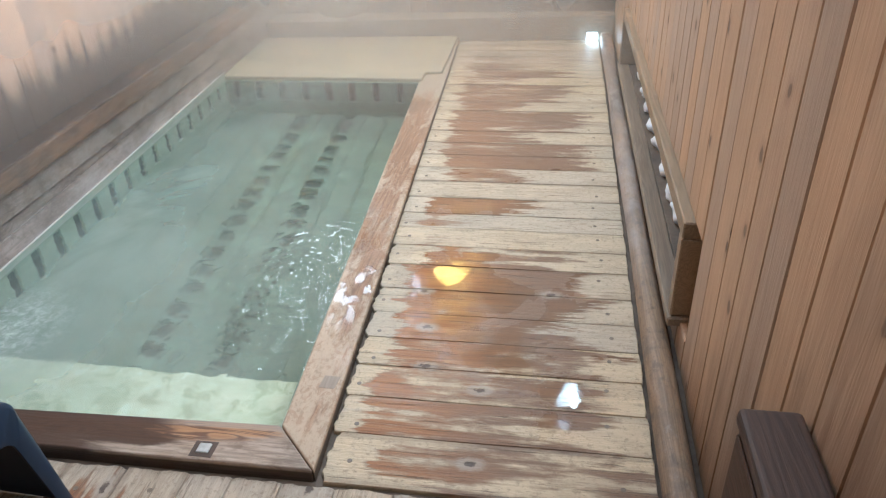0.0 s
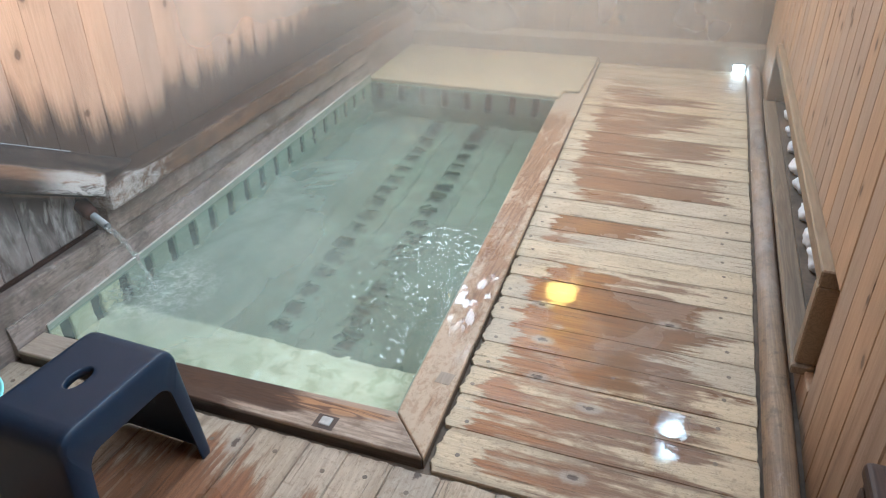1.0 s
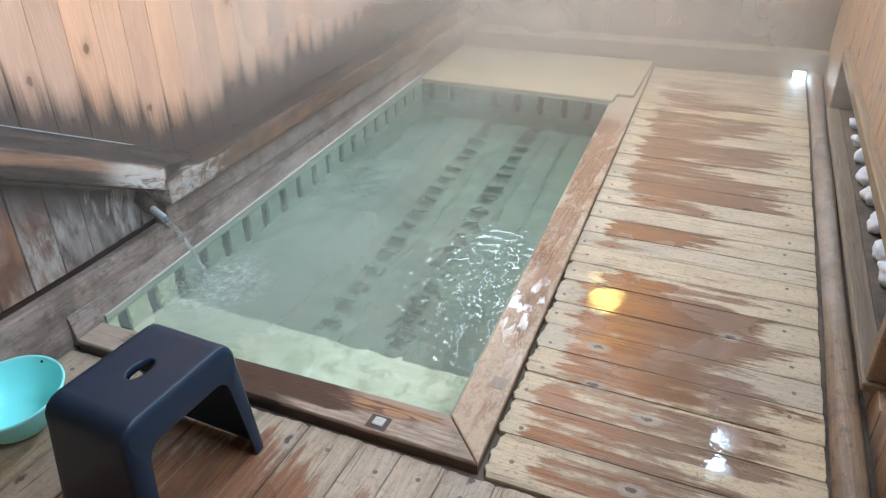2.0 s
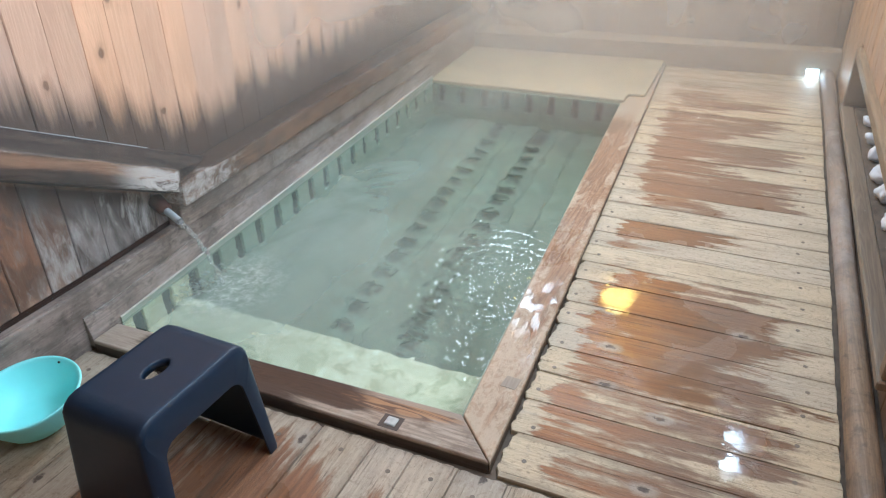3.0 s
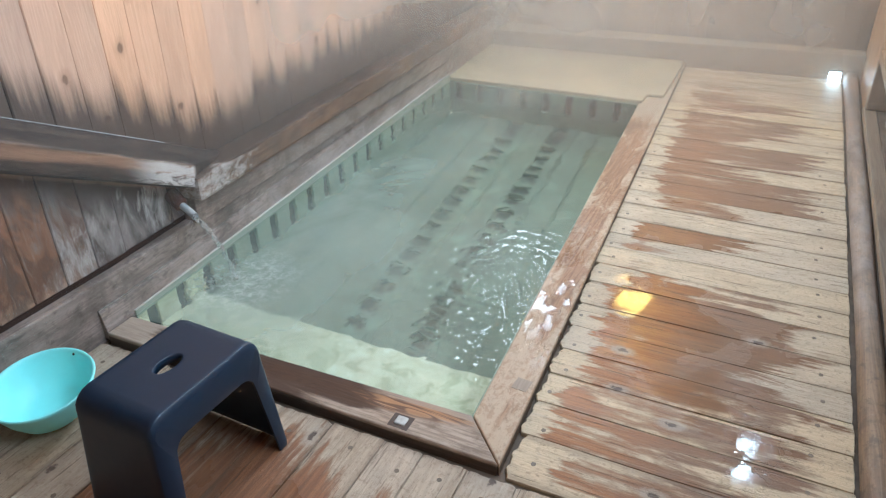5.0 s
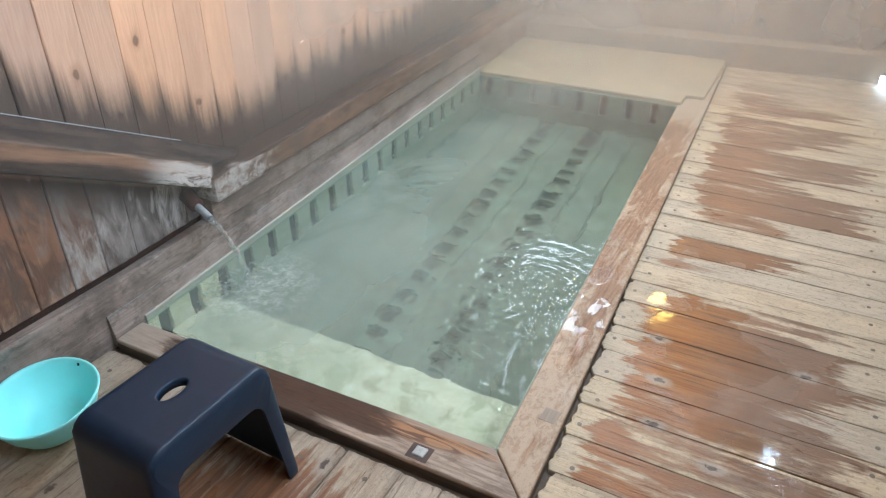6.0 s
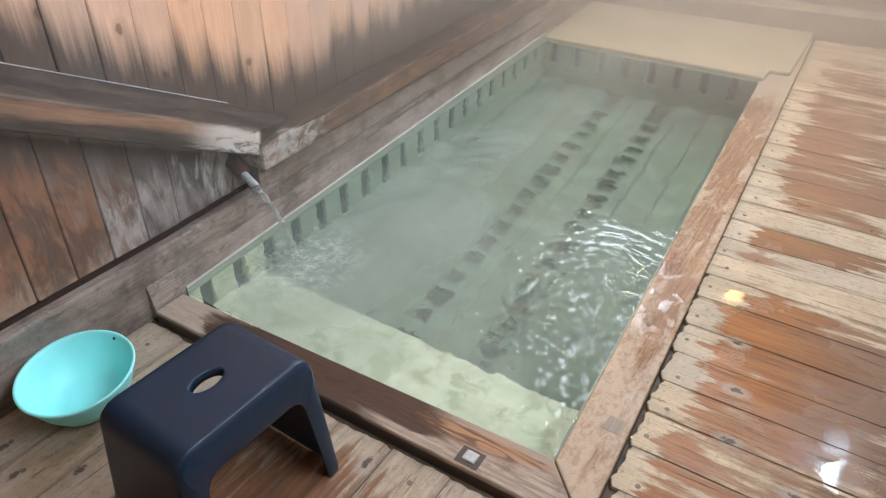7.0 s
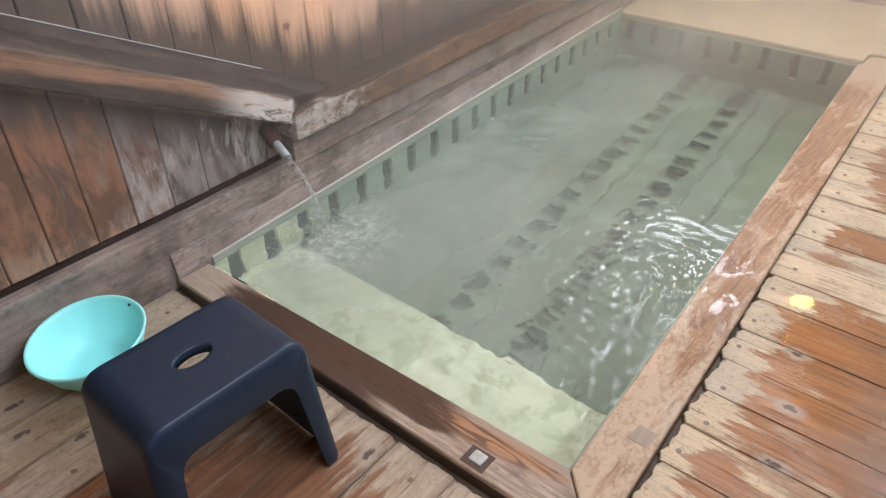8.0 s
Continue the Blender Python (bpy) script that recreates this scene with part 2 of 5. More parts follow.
def wall_stain(g, pos, r, col, rough, height):
    """A band of soot-dark damp along the foot of the wall and over the brace; below it grime, soot with the brace's
    shadow painted in, and pale mineral bloom.
    """
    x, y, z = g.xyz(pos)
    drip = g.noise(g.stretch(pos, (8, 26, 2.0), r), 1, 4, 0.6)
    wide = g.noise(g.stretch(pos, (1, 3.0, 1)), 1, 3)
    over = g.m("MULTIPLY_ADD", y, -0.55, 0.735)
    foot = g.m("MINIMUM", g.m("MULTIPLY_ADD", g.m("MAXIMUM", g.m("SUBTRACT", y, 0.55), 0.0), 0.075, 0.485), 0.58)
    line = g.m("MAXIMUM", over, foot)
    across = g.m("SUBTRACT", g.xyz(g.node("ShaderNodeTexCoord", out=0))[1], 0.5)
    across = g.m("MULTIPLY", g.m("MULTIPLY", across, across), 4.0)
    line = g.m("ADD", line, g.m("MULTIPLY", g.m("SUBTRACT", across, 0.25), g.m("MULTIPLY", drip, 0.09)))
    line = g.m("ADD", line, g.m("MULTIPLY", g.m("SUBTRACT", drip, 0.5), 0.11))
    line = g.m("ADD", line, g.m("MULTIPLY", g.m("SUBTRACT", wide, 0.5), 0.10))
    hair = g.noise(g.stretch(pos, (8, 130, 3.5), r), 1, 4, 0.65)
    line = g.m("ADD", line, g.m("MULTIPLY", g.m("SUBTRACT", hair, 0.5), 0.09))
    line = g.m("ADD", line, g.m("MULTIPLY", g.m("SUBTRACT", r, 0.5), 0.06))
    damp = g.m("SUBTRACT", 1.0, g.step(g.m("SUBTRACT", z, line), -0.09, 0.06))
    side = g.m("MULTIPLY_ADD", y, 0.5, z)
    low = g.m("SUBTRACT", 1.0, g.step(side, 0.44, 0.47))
    # The soot pales with distance: steam haze mixed into its colour.
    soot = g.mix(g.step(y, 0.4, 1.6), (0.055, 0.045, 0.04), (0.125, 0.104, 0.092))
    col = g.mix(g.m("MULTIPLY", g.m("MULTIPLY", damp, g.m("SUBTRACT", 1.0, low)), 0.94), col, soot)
    info = g.t.nodes.new("ShaderNodeObjectInfo")
    warm, crusted, _ = g.xyz(info.outputs["Color"])
    brown = g.mix(g.noise(g.stretch(pos, (30, 40, 4), r), 1, 5, 0.6), (0.17, 0.082, 0.047), (0.38, 0.198, 0.115))
    blot = g.noise(g.stretch(pos, (6, 12, 5), r), 1, 6, 0.68, 0.6)
    brown = g.mix(g.m("MULTIPLY", g.step(blot, 0.47, 0.6), 0.8), brown, (0.13, 0.075, 0.052))
    pale = g.m("MULTIPLY", g.step(g.m("MULTIPLY_ADD", blot, 0.3, z), 0.42, 0.30), 0.72)
    brown = g.mix(pale, brown, (0.47, 0.36, 0.275))
    patch = g.noise(g.stretch(pos, (9, 14, 8), r), 1, 6, 0.65, 0.8)
    brown = g.mix(g.m("MULTIPLY", g.step(patch, 0.5, 0.62), 0.6), brown, (0.105, 0.08, 0.068))
    ash = g.mix(g.step(blot, 0.4, 0.62), (0.27, 0.238, 0.225), (0.115, 0.095, 0.087))
    brown = g.mix(g.step(g.m("MULTIPLY_ADD", g.m("SUBTRACT", blot, 0.5), 1.7, warm), 0.25, 0.72), ash, brown)
    # Soot and the brace's shadow, painted together on the boards under it.
    smut_shade = g.step(g.m("MULTIPLY_ADD", drip, 0.16, side), 0.40, 0.50)
    brown = g.mix(g.m("MULTIPLY", smut_shade, 0.8), brown, (0.06, 0.05, 0.045))
    bloom = g.noise(g.stretch(pos, (18, 26, 9), r), 1, 8, 0.72, 0.5)
    mid = g.m("SUBTRACT", 1.0, g.step(g.m("ABSOLUTE", g.m("SUBTRACT", z, 0.275)), 0.03, 0.14))
    white = g.step(g.m("MULTIPLY_ADD", g.m("MULTIPLY", crusted, mid), 0.30, bloom), 0.62, 0.84)
    brown = g.mix(g.m("MULTIPLY", white, 0.7), brown, (0.52, 0.485, 0.46))
    col = g.mix(low, col, brown)
    trail = g.step(g.noise(g.stretch(pos, (60, 90, 6), r), 1, 4, 0.6), 0.66, 0.74)
    trail = g.m("MULTIPLY", trail, g.m("SUBTRACT", 1.0, g.step(g.m("SUBTRACT", z, line), -0.14, -0.02)))
    return g.mix(g.m("MULTIPLY", trail, 0.5), col, (0.5, 0.47, 0.44)), rough, height


def rim_stain_shade(g, pos, r, col, rough, height):
    """Worn bleached patches, most towards the corner, and a film of water in broken pools."""
    x, y, z = g.xyz(pos)
    n = g.noise(g.stretch(pos, (15, 5, 15)), 1, 7, 0.7, 0.6)
    edge = g.m("SUBTRACT", g.m("ADD", x, g.m("MULTIPLY", y, 0.05)), 0.0285)
    edge = g.step(g.m("ADD", g.m("ABSOLUTE", edge), g.m("MULTIPLY", g.m("SUBTRACT", n, 0.5), 0.06)), 0.034, 0.056)
    dry = g.m("MULTIPLY_ADD", g.step(y, 0.8, 0.1), 0.20, g.m("SUBTRACT", n, 0.10))
    dry = g.m("MULTIPLY_ADD", edge, 0.10, dry)
    inside = g.step(g.m("ADD", g.m("ADD", x, g.m("MULTIPLY", y, 0.05)), g.m("MULTIPLY", g.m("SUBTRACT", n, 0.5), 0.05)), 0.045, 0.015)
    dry = g.m("ADD", dry, g.m("MULTIPLY", g.m("MULTIPLY", inside, g.step(y, 1.3, 0.7)), 0.12))
    col = g.mix(g.m("MULTIPLY", g.step(dry, 0.43, 0.60), 0.85), col, (0.50, 0.39, 0.275))
    flake = g.noise(g.stretch(pos, (42, 26, 42)), 1, 6, 0.7, 0.6)
    col = g.mix(g.m("MULTIPLY", g.step(flake, 0.54, 0.575), 0.36), col, (0.27, 0.14, 0.075))
    col = g.mix(g.m("MULTIPLY", g.step(g.m("MULTIPLY_ADD", n, 0.4, y), 2.45, 2.6), 0.8), col, (0.46, 0.385, 0.285))
    fleck = g.noise(g.stretch(pos, (90, 60, 90)), 1, 5, 0.75, 0.4)
    col = g.mix(g.m("MULTIPLY", g.step(fleck, 0.50, 0.66), 0.4), col, (0.17, 0.1, 0.06))
    col = g.mix(g.m("MULTIPLY", g.step(fleck, 0.46, 0.34), 0.35), col, (0.5, 0.385, 0.285))
    # Side faces near black: wetness and the gap's shade put into the colour.
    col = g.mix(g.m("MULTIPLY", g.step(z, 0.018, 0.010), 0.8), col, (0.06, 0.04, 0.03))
    height = g.m("MULTIPLY_ADD", fleck, 1.5, height)
    film = g.step(g.noise(g.stretch(pos, (22, 12, 14)), 1, 5, 0.62, 0.6), 0.51, 0.55)
    film = g.m("MULTIPLY", film, g.m("MULTIPLY", g.step(y, 0.18, 0.36), g.step(y, 1.3, 0.9)))
    rough = g.m("SUBTRACT", 0.56, g.m("MULTIPLY", film, 0.46))
    return col, rough, g.m("MULTIPLY", height, g.m("SUBTRACT", 1.0, g.m("MULTIPLY", film, 0.88)))


def near_rim_stain_shade(g, pos, r, col, rough, height):
    """The near rim: bleached at its west end, then soaked dark, then orange grain along the bath and grey bleached wood along the deck."""
    x, y, z = g.xyz(pos)
    n = g.noise(g.stretch(pos, (5, 26, 26)), 1, 5, 0.6, 0.4)
    fine = g.noise(g.stretch(pos, (9, 120, 120)), 1, 6, 0.68, 0.3)
    blot = g.noise(g.stretch(pos, (16, 34, 34)), 1, 6, 0.7, 0.5)
    grey = g.mix(g.step(fine, 0.35, 0.65), (0.44, 0.345, 0.265), (0.25, 0.185, 0.135))
    grey = g.mix(g.m("MULTIPLY", g.step(blot, 0.5, 0.66), 0.55), grey, (0.17, 0.118, 0.083))
    curl = g.noise(g.stretch(pos, (3.0, 30, 30)), 1, 2, 0.5, 0.8)
    curl = g.m("ABSOLUTE", g.m("SUBTRACT", g.m("FRACT", g.m("MULTIPLY", curl, 8.0)), 0.5))
    orange = g.mix(g.step(curl, 0.26, 0.08), (0.40, 0.205, 0.088), (0.13, 0.058, 0.028))
    orange = g.mix(g.m("MULTIPLY", g.step(fine, 0.45, 0.7), 0.4), orange, (0.19, 0.09, 0.045))
    across = g.m("ADD", y, g.m("MULTIPLY", g.m("SUBTRACT", n, 0.5), 0.07))
    side = g.m("MULTIPLY_ADD", g.m("SUBTRACT", x, -0.5), 0.08, -0.066)
    inner = g.step(g.m("SUBTRACT", across, side), -0.006, 0.012)
    ends = g.m("MULTIPLY", inner, g.m("MULTIPLY", g.step(g.m("MULTIPLY_ADD", n, 0.3, x), 0.17, 0.06), g.step(x, -0.75, -0.6)))
    col = g.mix(g.m("MULTIPLY", ends, 0.9), grey, orange)
    lip = g.step(g.m("SUBTRACT", y, g.m("MULTIPLY", x, 0.03)), 0.0, 0.008)
    col = g.mix(g.m("MULTIPLY", lip, 0.65), col, (0.36, 0.29, 0.235))
    low = g.m("MULTIPLY", g.step(across, -0.045, -0.085), 0.13)
    soak = g.step(g.m("SUBTRACT", g.m("SUBTRACT", g.m("MULTIPLY", n, 0.4), x), low), 0.40, 0.54)
    soak = g.m("MULTIPLY", soak, g.step(g.m("MULTIPLY_ADD", n, 0.4, x), -0.78, -0.70))
    worn = g.step(g.m("MULTIPLY_ADD", n, 0.3, x), -0.76, -0.84)
    col = g.mix(g.m("MULTIPLY", worn, 0.55), col, (0.44, 0.375, 0.31))
    col = g.mix(g.m("MULTIPLY", soak, 0.94), col, (0.062, 0.036, 0.026))
    # Front face below the top carries the gap's shade and wet in its colour.
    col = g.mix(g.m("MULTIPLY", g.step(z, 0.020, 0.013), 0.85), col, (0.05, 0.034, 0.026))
    rough = g.m("SUBTRACT", 0.56, g.m("MULTIPLY", soak, 0.26))
    return col, rough, g.m("MULTIPLY_ADD", blot, 0.8, height)


def weather(g, pos, col):
    """Blotches at three sizes: soot, bare brown wood and pale crust."""
    a, b, c = g.noise(pos, 5, 6, 0.65, 0.4), g.noise(g.stretch(pos, (30, 17, 30)), 1, 6, 0.7, 0.4), g.noise(pos, 110, 4, 0.7)
    col = g.mix(g.m("MULTIPLY", g.step(a, 0.42, 0.62), 0.6), col, (0.11, 0.088, 0.075))
    col = g.mix(g.m("MULTIPLY", g.step(b, 0.5, 0.68), 0.55), col, (0.07, 0.056, 0.048))
    col = g.mix(g.m("MULTIPLY", g.step(b, 0.42, 0.30), 0.4), col, (0.36, 0.315, 0.28))
    return g.mix(g.m("MULTIPLY", g.step(c, 0.52, 0.72), 0.35), col, (0.10, 0.08, 0.065))


def beam_stain(g, pos, r, col, rough, height):
    x, y, z = g.xyz(pos)
    warm = g.step(g.noise(g.stretch(pos, (6, 2.2, 9)), 1, 5, 0.6, 0.4), 0.5, 0.66)
    col = weather(g, pos, col)
    col = g.mix(g.m("MULTIPLY", warm, 0.5), col, (0.27, 0.15, 0.088))
    edge = g.m("MULTIPLY_ADD", g.noise(g.stretch(pos, (9, 6, 40)), 1, 5, 0.6), 0.03, z)
    top = g.step(edge, 0.352, 0.358)
    col = g.mix(g.m("MULTIPLY", top, 0.8), col, g.mix(warm, (0.05, 0.036, 0.028), (0.135, 0.078, 0.05)))
    n = g.noise(g.stretch(pos, (34, 22, 34)), 1, 6, 0.72, 0.5)
    near = g.m("SUBTRACT", 1.0, g.step(g.m("ABSOLUTE", g.m("SUBTRACT", y, 0.40)), 0.06, 0.28))
    speck = g.noise(pos, 130, 4, 0.7)
    n = g.m("MULTIPLY_ADD", g.m("SUBTRACT", speck, 0.5), 0.25, n)
    white = g.m("MULTIPLY", g.step(g.m("MULTIPLY_ADD", near, 0.24, n), 0.56, 0.86), g.m("SUBTRACT", 1.0, top))
    return g.mix(g.m("MULTIPLY", white, 0.65), col, (0.58, 0.55, 0.52)), rough, height


def grime(g, pos, r, col, rough, height):
    col = weather(g, pos, col)
    n = g.noise(g.stretch(pos, (6, 2.5, 10)), 1, 6, 0.65, 0.4)
    col = g.mix(g.m("MULTIPLY", g.step(n, 0.45, 0.65), 0.6), col, (0.10, 0.078, 0.064))
    w = g.noise(g.stretch(pos, (14, 7, 14)), 1, 6, 0.7)
    col = g.mix(g.m("MULTIPLY", g.step(w, 0.6, 0.75), 0.5), col, (0.5, 0.45, 0.4))
    grey = g.m("MULTIPLY", g.step(g.m("MULTIPLY_ADD", n, 0.8, g.xyz(pos)[1]), 0.75, 1.5), g.m("MULTIPLY_ADD", g.step(w, 0.4, 0.6), 0.3, 0.3))
    return g.mix(grey, col, (0.43, 0.378, 0.35)), rough, height


def step_stain(g, pos, r, col, rough, height):
    n = g.noise(pos, 13, 6, 0.7, 0.5)
    b = g.noise(pos, 4.0, 4, 0.6)
    col = g.mix(g.m("MULTIPLY", g.step(n, 0.48, 0.60), 0.75), col, (0.40, 0.41, 0.27))
    col = g.mix(g.m("MULTIPLY", g.step(n, 0.44, 0.34), 0.7), col, (0.82, 0.80, 0.68))
    return g.mix(g.m("MULTIPLY", g.step(b, 0.45, 0.6), 0.4), col, (0.52, 0.53, 0.37)), rough, height


def far_darker(g, pos, r, col, rough, height):
    """Darker low on the far wall towards the corner with the lamp, and somewhat along its foot."""
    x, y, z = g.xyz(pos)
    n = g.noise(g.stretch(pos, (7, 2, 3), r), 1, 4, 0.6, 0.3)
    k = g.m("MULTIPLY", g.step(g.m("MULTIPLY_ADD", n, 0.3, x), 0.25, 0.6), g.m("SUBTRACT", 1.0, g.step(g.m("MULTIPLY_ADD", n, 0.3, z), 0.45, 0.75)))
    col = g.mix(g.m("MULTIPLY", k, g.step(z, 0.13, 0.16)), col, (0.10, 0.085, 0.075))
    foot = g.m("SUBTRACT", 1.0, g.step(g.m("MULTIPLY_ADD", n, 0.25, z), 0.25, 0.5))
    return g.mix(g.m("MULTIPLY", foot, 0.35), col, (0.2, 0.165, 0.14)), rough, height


def east_shade(g, pos, r, col, rough, height):
    """Brown shade painted into the boards' foot at the near end by the cupboard."""
    x, y, z = g.xyz(pos)
    n = g.noise(g.stretch(pos, (9, 22, 2.5), r), 1, 5, 0.6, 0.3)
    k = g.m("ADD", g.m("MULTIPLY_ADD", y, 0.8, z), g.m("MULTIPLY", g.m("SUBTRACT", n, 0.5), 0.7))
    k = g.m("MULTIPLY", g.step(k, 0.55, -0.05), g.step(x, 0.8, 0.85))
    return g.mix(g.m("MULTIPLY", k, 0.8), col, (0.13, 0.07, 0.038)), rough, height


def cover_stain(g, pos, r, col, rough, height):
    n = g.noise(pos, 4, 6, 0.65, 0.4)
    return g.mix(g.m("MULTIPLY", g.step(n, 0.45, 0.68), 0.4), col, (0.36, 0.30, 0.225)), rough, height


def tub_stain(g, pos, r, col, rough, height):
    n = g.noise(pos, 7, 6, 0.7, 0.4)
    return g.mix(g.m("MULTIPLY", g.step(n, 0.45, 0.7), 0.35), col, (0.3, 0.38, 0.3)), rough, height


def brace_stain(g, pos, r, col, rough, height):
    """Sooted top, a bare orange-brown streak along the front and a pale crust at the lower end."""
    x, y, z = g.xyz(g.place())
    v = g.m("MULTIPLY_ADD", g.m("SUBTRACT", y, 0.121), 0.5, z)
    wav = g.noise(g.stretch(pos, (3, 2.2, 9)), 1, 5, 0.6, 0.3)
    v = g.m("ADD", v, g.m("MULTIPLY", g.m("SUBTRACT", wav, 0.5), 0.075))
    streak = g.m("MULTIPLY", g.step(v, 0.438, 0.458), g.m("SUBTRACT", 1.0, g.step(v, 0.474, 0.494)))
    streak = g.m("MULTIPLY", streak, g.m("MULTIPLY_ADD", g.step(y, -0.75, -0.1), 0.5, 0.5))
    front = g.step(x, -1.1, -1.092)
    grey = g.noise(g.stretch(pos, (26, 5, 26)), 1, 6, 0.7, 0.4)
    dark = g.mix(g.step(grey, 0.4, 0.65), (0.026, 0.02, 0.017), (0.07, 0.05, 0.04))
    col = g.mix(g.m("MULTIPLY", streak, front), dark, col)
    n = g.noise(g.stretch(pos, (34, 12, 40)), 1, 6, 0.7, 0.6)
    k = g.m("MULTIPLY", g.m("MULTIPLY", g.step(y, 0.06, 0.22), front), g.step(n, 0.34, 0.5))
    k = g.m("MULTIPLY", k, g.m("SUBTRACT", 1.0, g.step(v, 0.476, 0.49)))
    return g.mix(g.m("MULTIPLY", k, 0.9), col, (0.62, 0.585, 0.55)), g.m("SUBTRACT", 0.85, g.m("MULTIPLY", front, 0.35)), height


PALE, PALE_D = (0.59, 0.482, 0.335), (0.39, 0.312, 0.212)
DECK_X = timber("bleached_wet_deck_wood", 0, PALE, PALE_D, 0.35, 0.5, False, deck_stain(0, ((0.24, 0.70, 0.088), (0.155, 0.835, 0.032), (0.62, 0.235, 0.05), (0.60, 0.12, 0.036), (0.50, 0.325, 0.045)),
                           ((0.207, 0.639), (0.247, 0.462), (0.271, 0.296), (0.421, 0.22), (0.425, -0.018), (0.588, 0.654)), 1.0, 0.30, 0.05), 0.15, 0.8)
DECK_Y = timber("bleached_wet_deck_wood_lengthwise", 1, (0.49, 0.402, 0.305), (0.30, 0.24, 0.18), 0.5, 0.5, False, deck_stain(1, (), ((-1.048, -0.57), (-0.854, -0.516), (-0.956, -0.6), (0.09, -0.127), (-0.36, -0.18)), 0.6, None, None, ((0.30, 0.135, 0.06), (0.15, 0.066, 0.034))), 0.15, 0.8)
RIM = timber("wet_reddish_rim_wood", 1, (0.37, 0.2, 0.094), (0.18, 0.09, 0.042), 0.9, 0.3, False, rim_stain_shade, 0.1)
RIM_X = timber("wet_reddish_rim_wood_across", 0, (0.37, 0.235, 0.15), (0.12, 0.07, 0.044), 0.9, 0.3, False, near_rim_stain_shade, 0.1)
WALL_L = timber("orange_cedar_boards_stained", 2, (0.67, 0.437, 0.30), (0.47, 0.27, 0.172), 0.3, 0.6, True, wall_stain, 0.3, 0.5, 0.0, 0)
WALL_R = timber("orange_cedar_boards", 2, (0.49, 0.345, 0.235), (0.34, 0.226, 0.148), 0.36, 0.55, True, east_shade, 0.18, 0.5, 0.0, 0)
# Greyer than the other walls: steam haze put into the base colour.
WALL_F = timber("haze_greyed_cedar_boards", 2, (0.42, 0.31, 0.235), (0.28, 0.2, 0.15), 0.4, 0.7, True, far_darker, 0.3, 0.5, 0.0, 1)
KERB = timber("grey_weathered_kerb_wood", 1, (0.21, 0.135, 0.092), (0.095, 0.062, 0.045), 0.7, 0.6, False, beam_stain, 0.1)
FAR_BEAM = timber("pale_greyed_beam_wood", 0, (0.34, 0.275, 0.21), (0.23, 0.18, 0.135), 0.4, 0.7, False, cover_stain, 0.1)
KERB_L = timber("grey_damp_beam_wood", 1, (0.36, 0.295, 0.258), (0.2, 0.161, 0.142), 0.6, 0.55, False, grime, 0.1)
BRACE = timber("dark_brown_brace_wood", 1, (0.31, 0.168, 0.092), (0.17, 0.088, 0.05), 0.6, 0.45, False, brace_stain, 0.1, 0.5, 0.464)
BRACE_R = timber("dark_red_brown_brace_wood", 1, (0.085, 0.045, 0.03), (0.04, 0.022, 0.016), 0.7, 0.6, False, None, 0.1)
LOG = timber("greyed_log_wood", 1, (0.31, 0.22, 0.148), (0.16, 0.112, 0.075), 0.6, 0.55, False, grime, 0.1)
SLAB = timber("pale_tan_cover_boards", 0, (0.43, 0.372, 0.258), (0.36, 0.308, 0.21), 0.3, 0.6, False, cover_stain, 0.1)
FRAME = timber("yellowish_window_frame_wood", 1, (0.29, 0.215, 0.145), (0.16, 0.115, 0.075), 0.6, 0.45, False, None, 0.1)
ROOF = timber("ceiling_cedar_boards", 1, (0.45, 0.32, 0.22), (0.3, 0.2, 0.13), 0.5, 0.7, True, None, 0.3)
STEP = timber("pale_mineral_step_wood", 0, (0.68, 0.645, 0.49), (0.54, 0.51, 0.37), 0.3, 0.6, False, step_stain, 0.1)
LIT_EDGE = timber("pale_lit_edge_wood", 1, (0.43, 0.38, 0.33), (0.17, 0.14, 0.118), 0.5, 0.6, False, grime, 0.1)
INLAY = timber("greyed_inlay_wood", 1, (0.37, 0.295, 0.22), (0.25, 0.19, 0.135), 0.5, 0.6, False, None, 0.1)
LINER = timber("pale_crusted_liner_wood", 1, (0.56, 0.54, 0.48), (0.42, 0.4, 0.35), 0.4, 0.6, False, None, 0.1)
# Darker copy of the tub wood: dimming by depth put into its colour.
TUB_DIM = timber("dimmed_mineral_green_tub_wood", 1, (0.168, 0.194, 0.15), (0.118, 0.14, 0.107), 0.4, 0.6, False, tub_stain, 0.1)
TUB = timber("mineral_green_tub_wood", 1, (0.34, 0.375, 0.30), (0.26, 0.29, 0.232), 0.4, 0.6, False, tub_stain, 0.1)


def plain(name, colour, rough, spread=0.12, scale=30.0, metal=0.0, bump=0.15, coat=0.0):
    g = Graph(name)
    pos = g.place()
    n = g.noise(pos, scale, 5, 0.6)
    b = g.noise(pos, scale * 0.15, 4, 0.6)
    k = g.m("ADD", g.m("MULTIPLY", n, 0.5), g.m("MULTIPLY", b, 0.5))
    col = g.mix(g.step(k, 0.3, 0.7), tuple(c * (1 - spread) for c in colour), tuple(min(1, c * (1 + spread)) for c in colour))
    g.bsdf.inputs["Coat Weight"].default_value = coat
    return g.done(col, g.m("MULTIPLY_ADD", n, 0.12, rough - 0.06), g.bump(n, bump, 0.001), None, metal)


NAVY = plain("navy_blue_plastic", (0.0075, 0.0225, 0.050), 0.40, 0.1, 40, 0, 0.06)
AQUA = plain("turquoise_plastic", (0.38, 0.96, 0.97), 0.42, 0.03, 20, 0, 0.03)
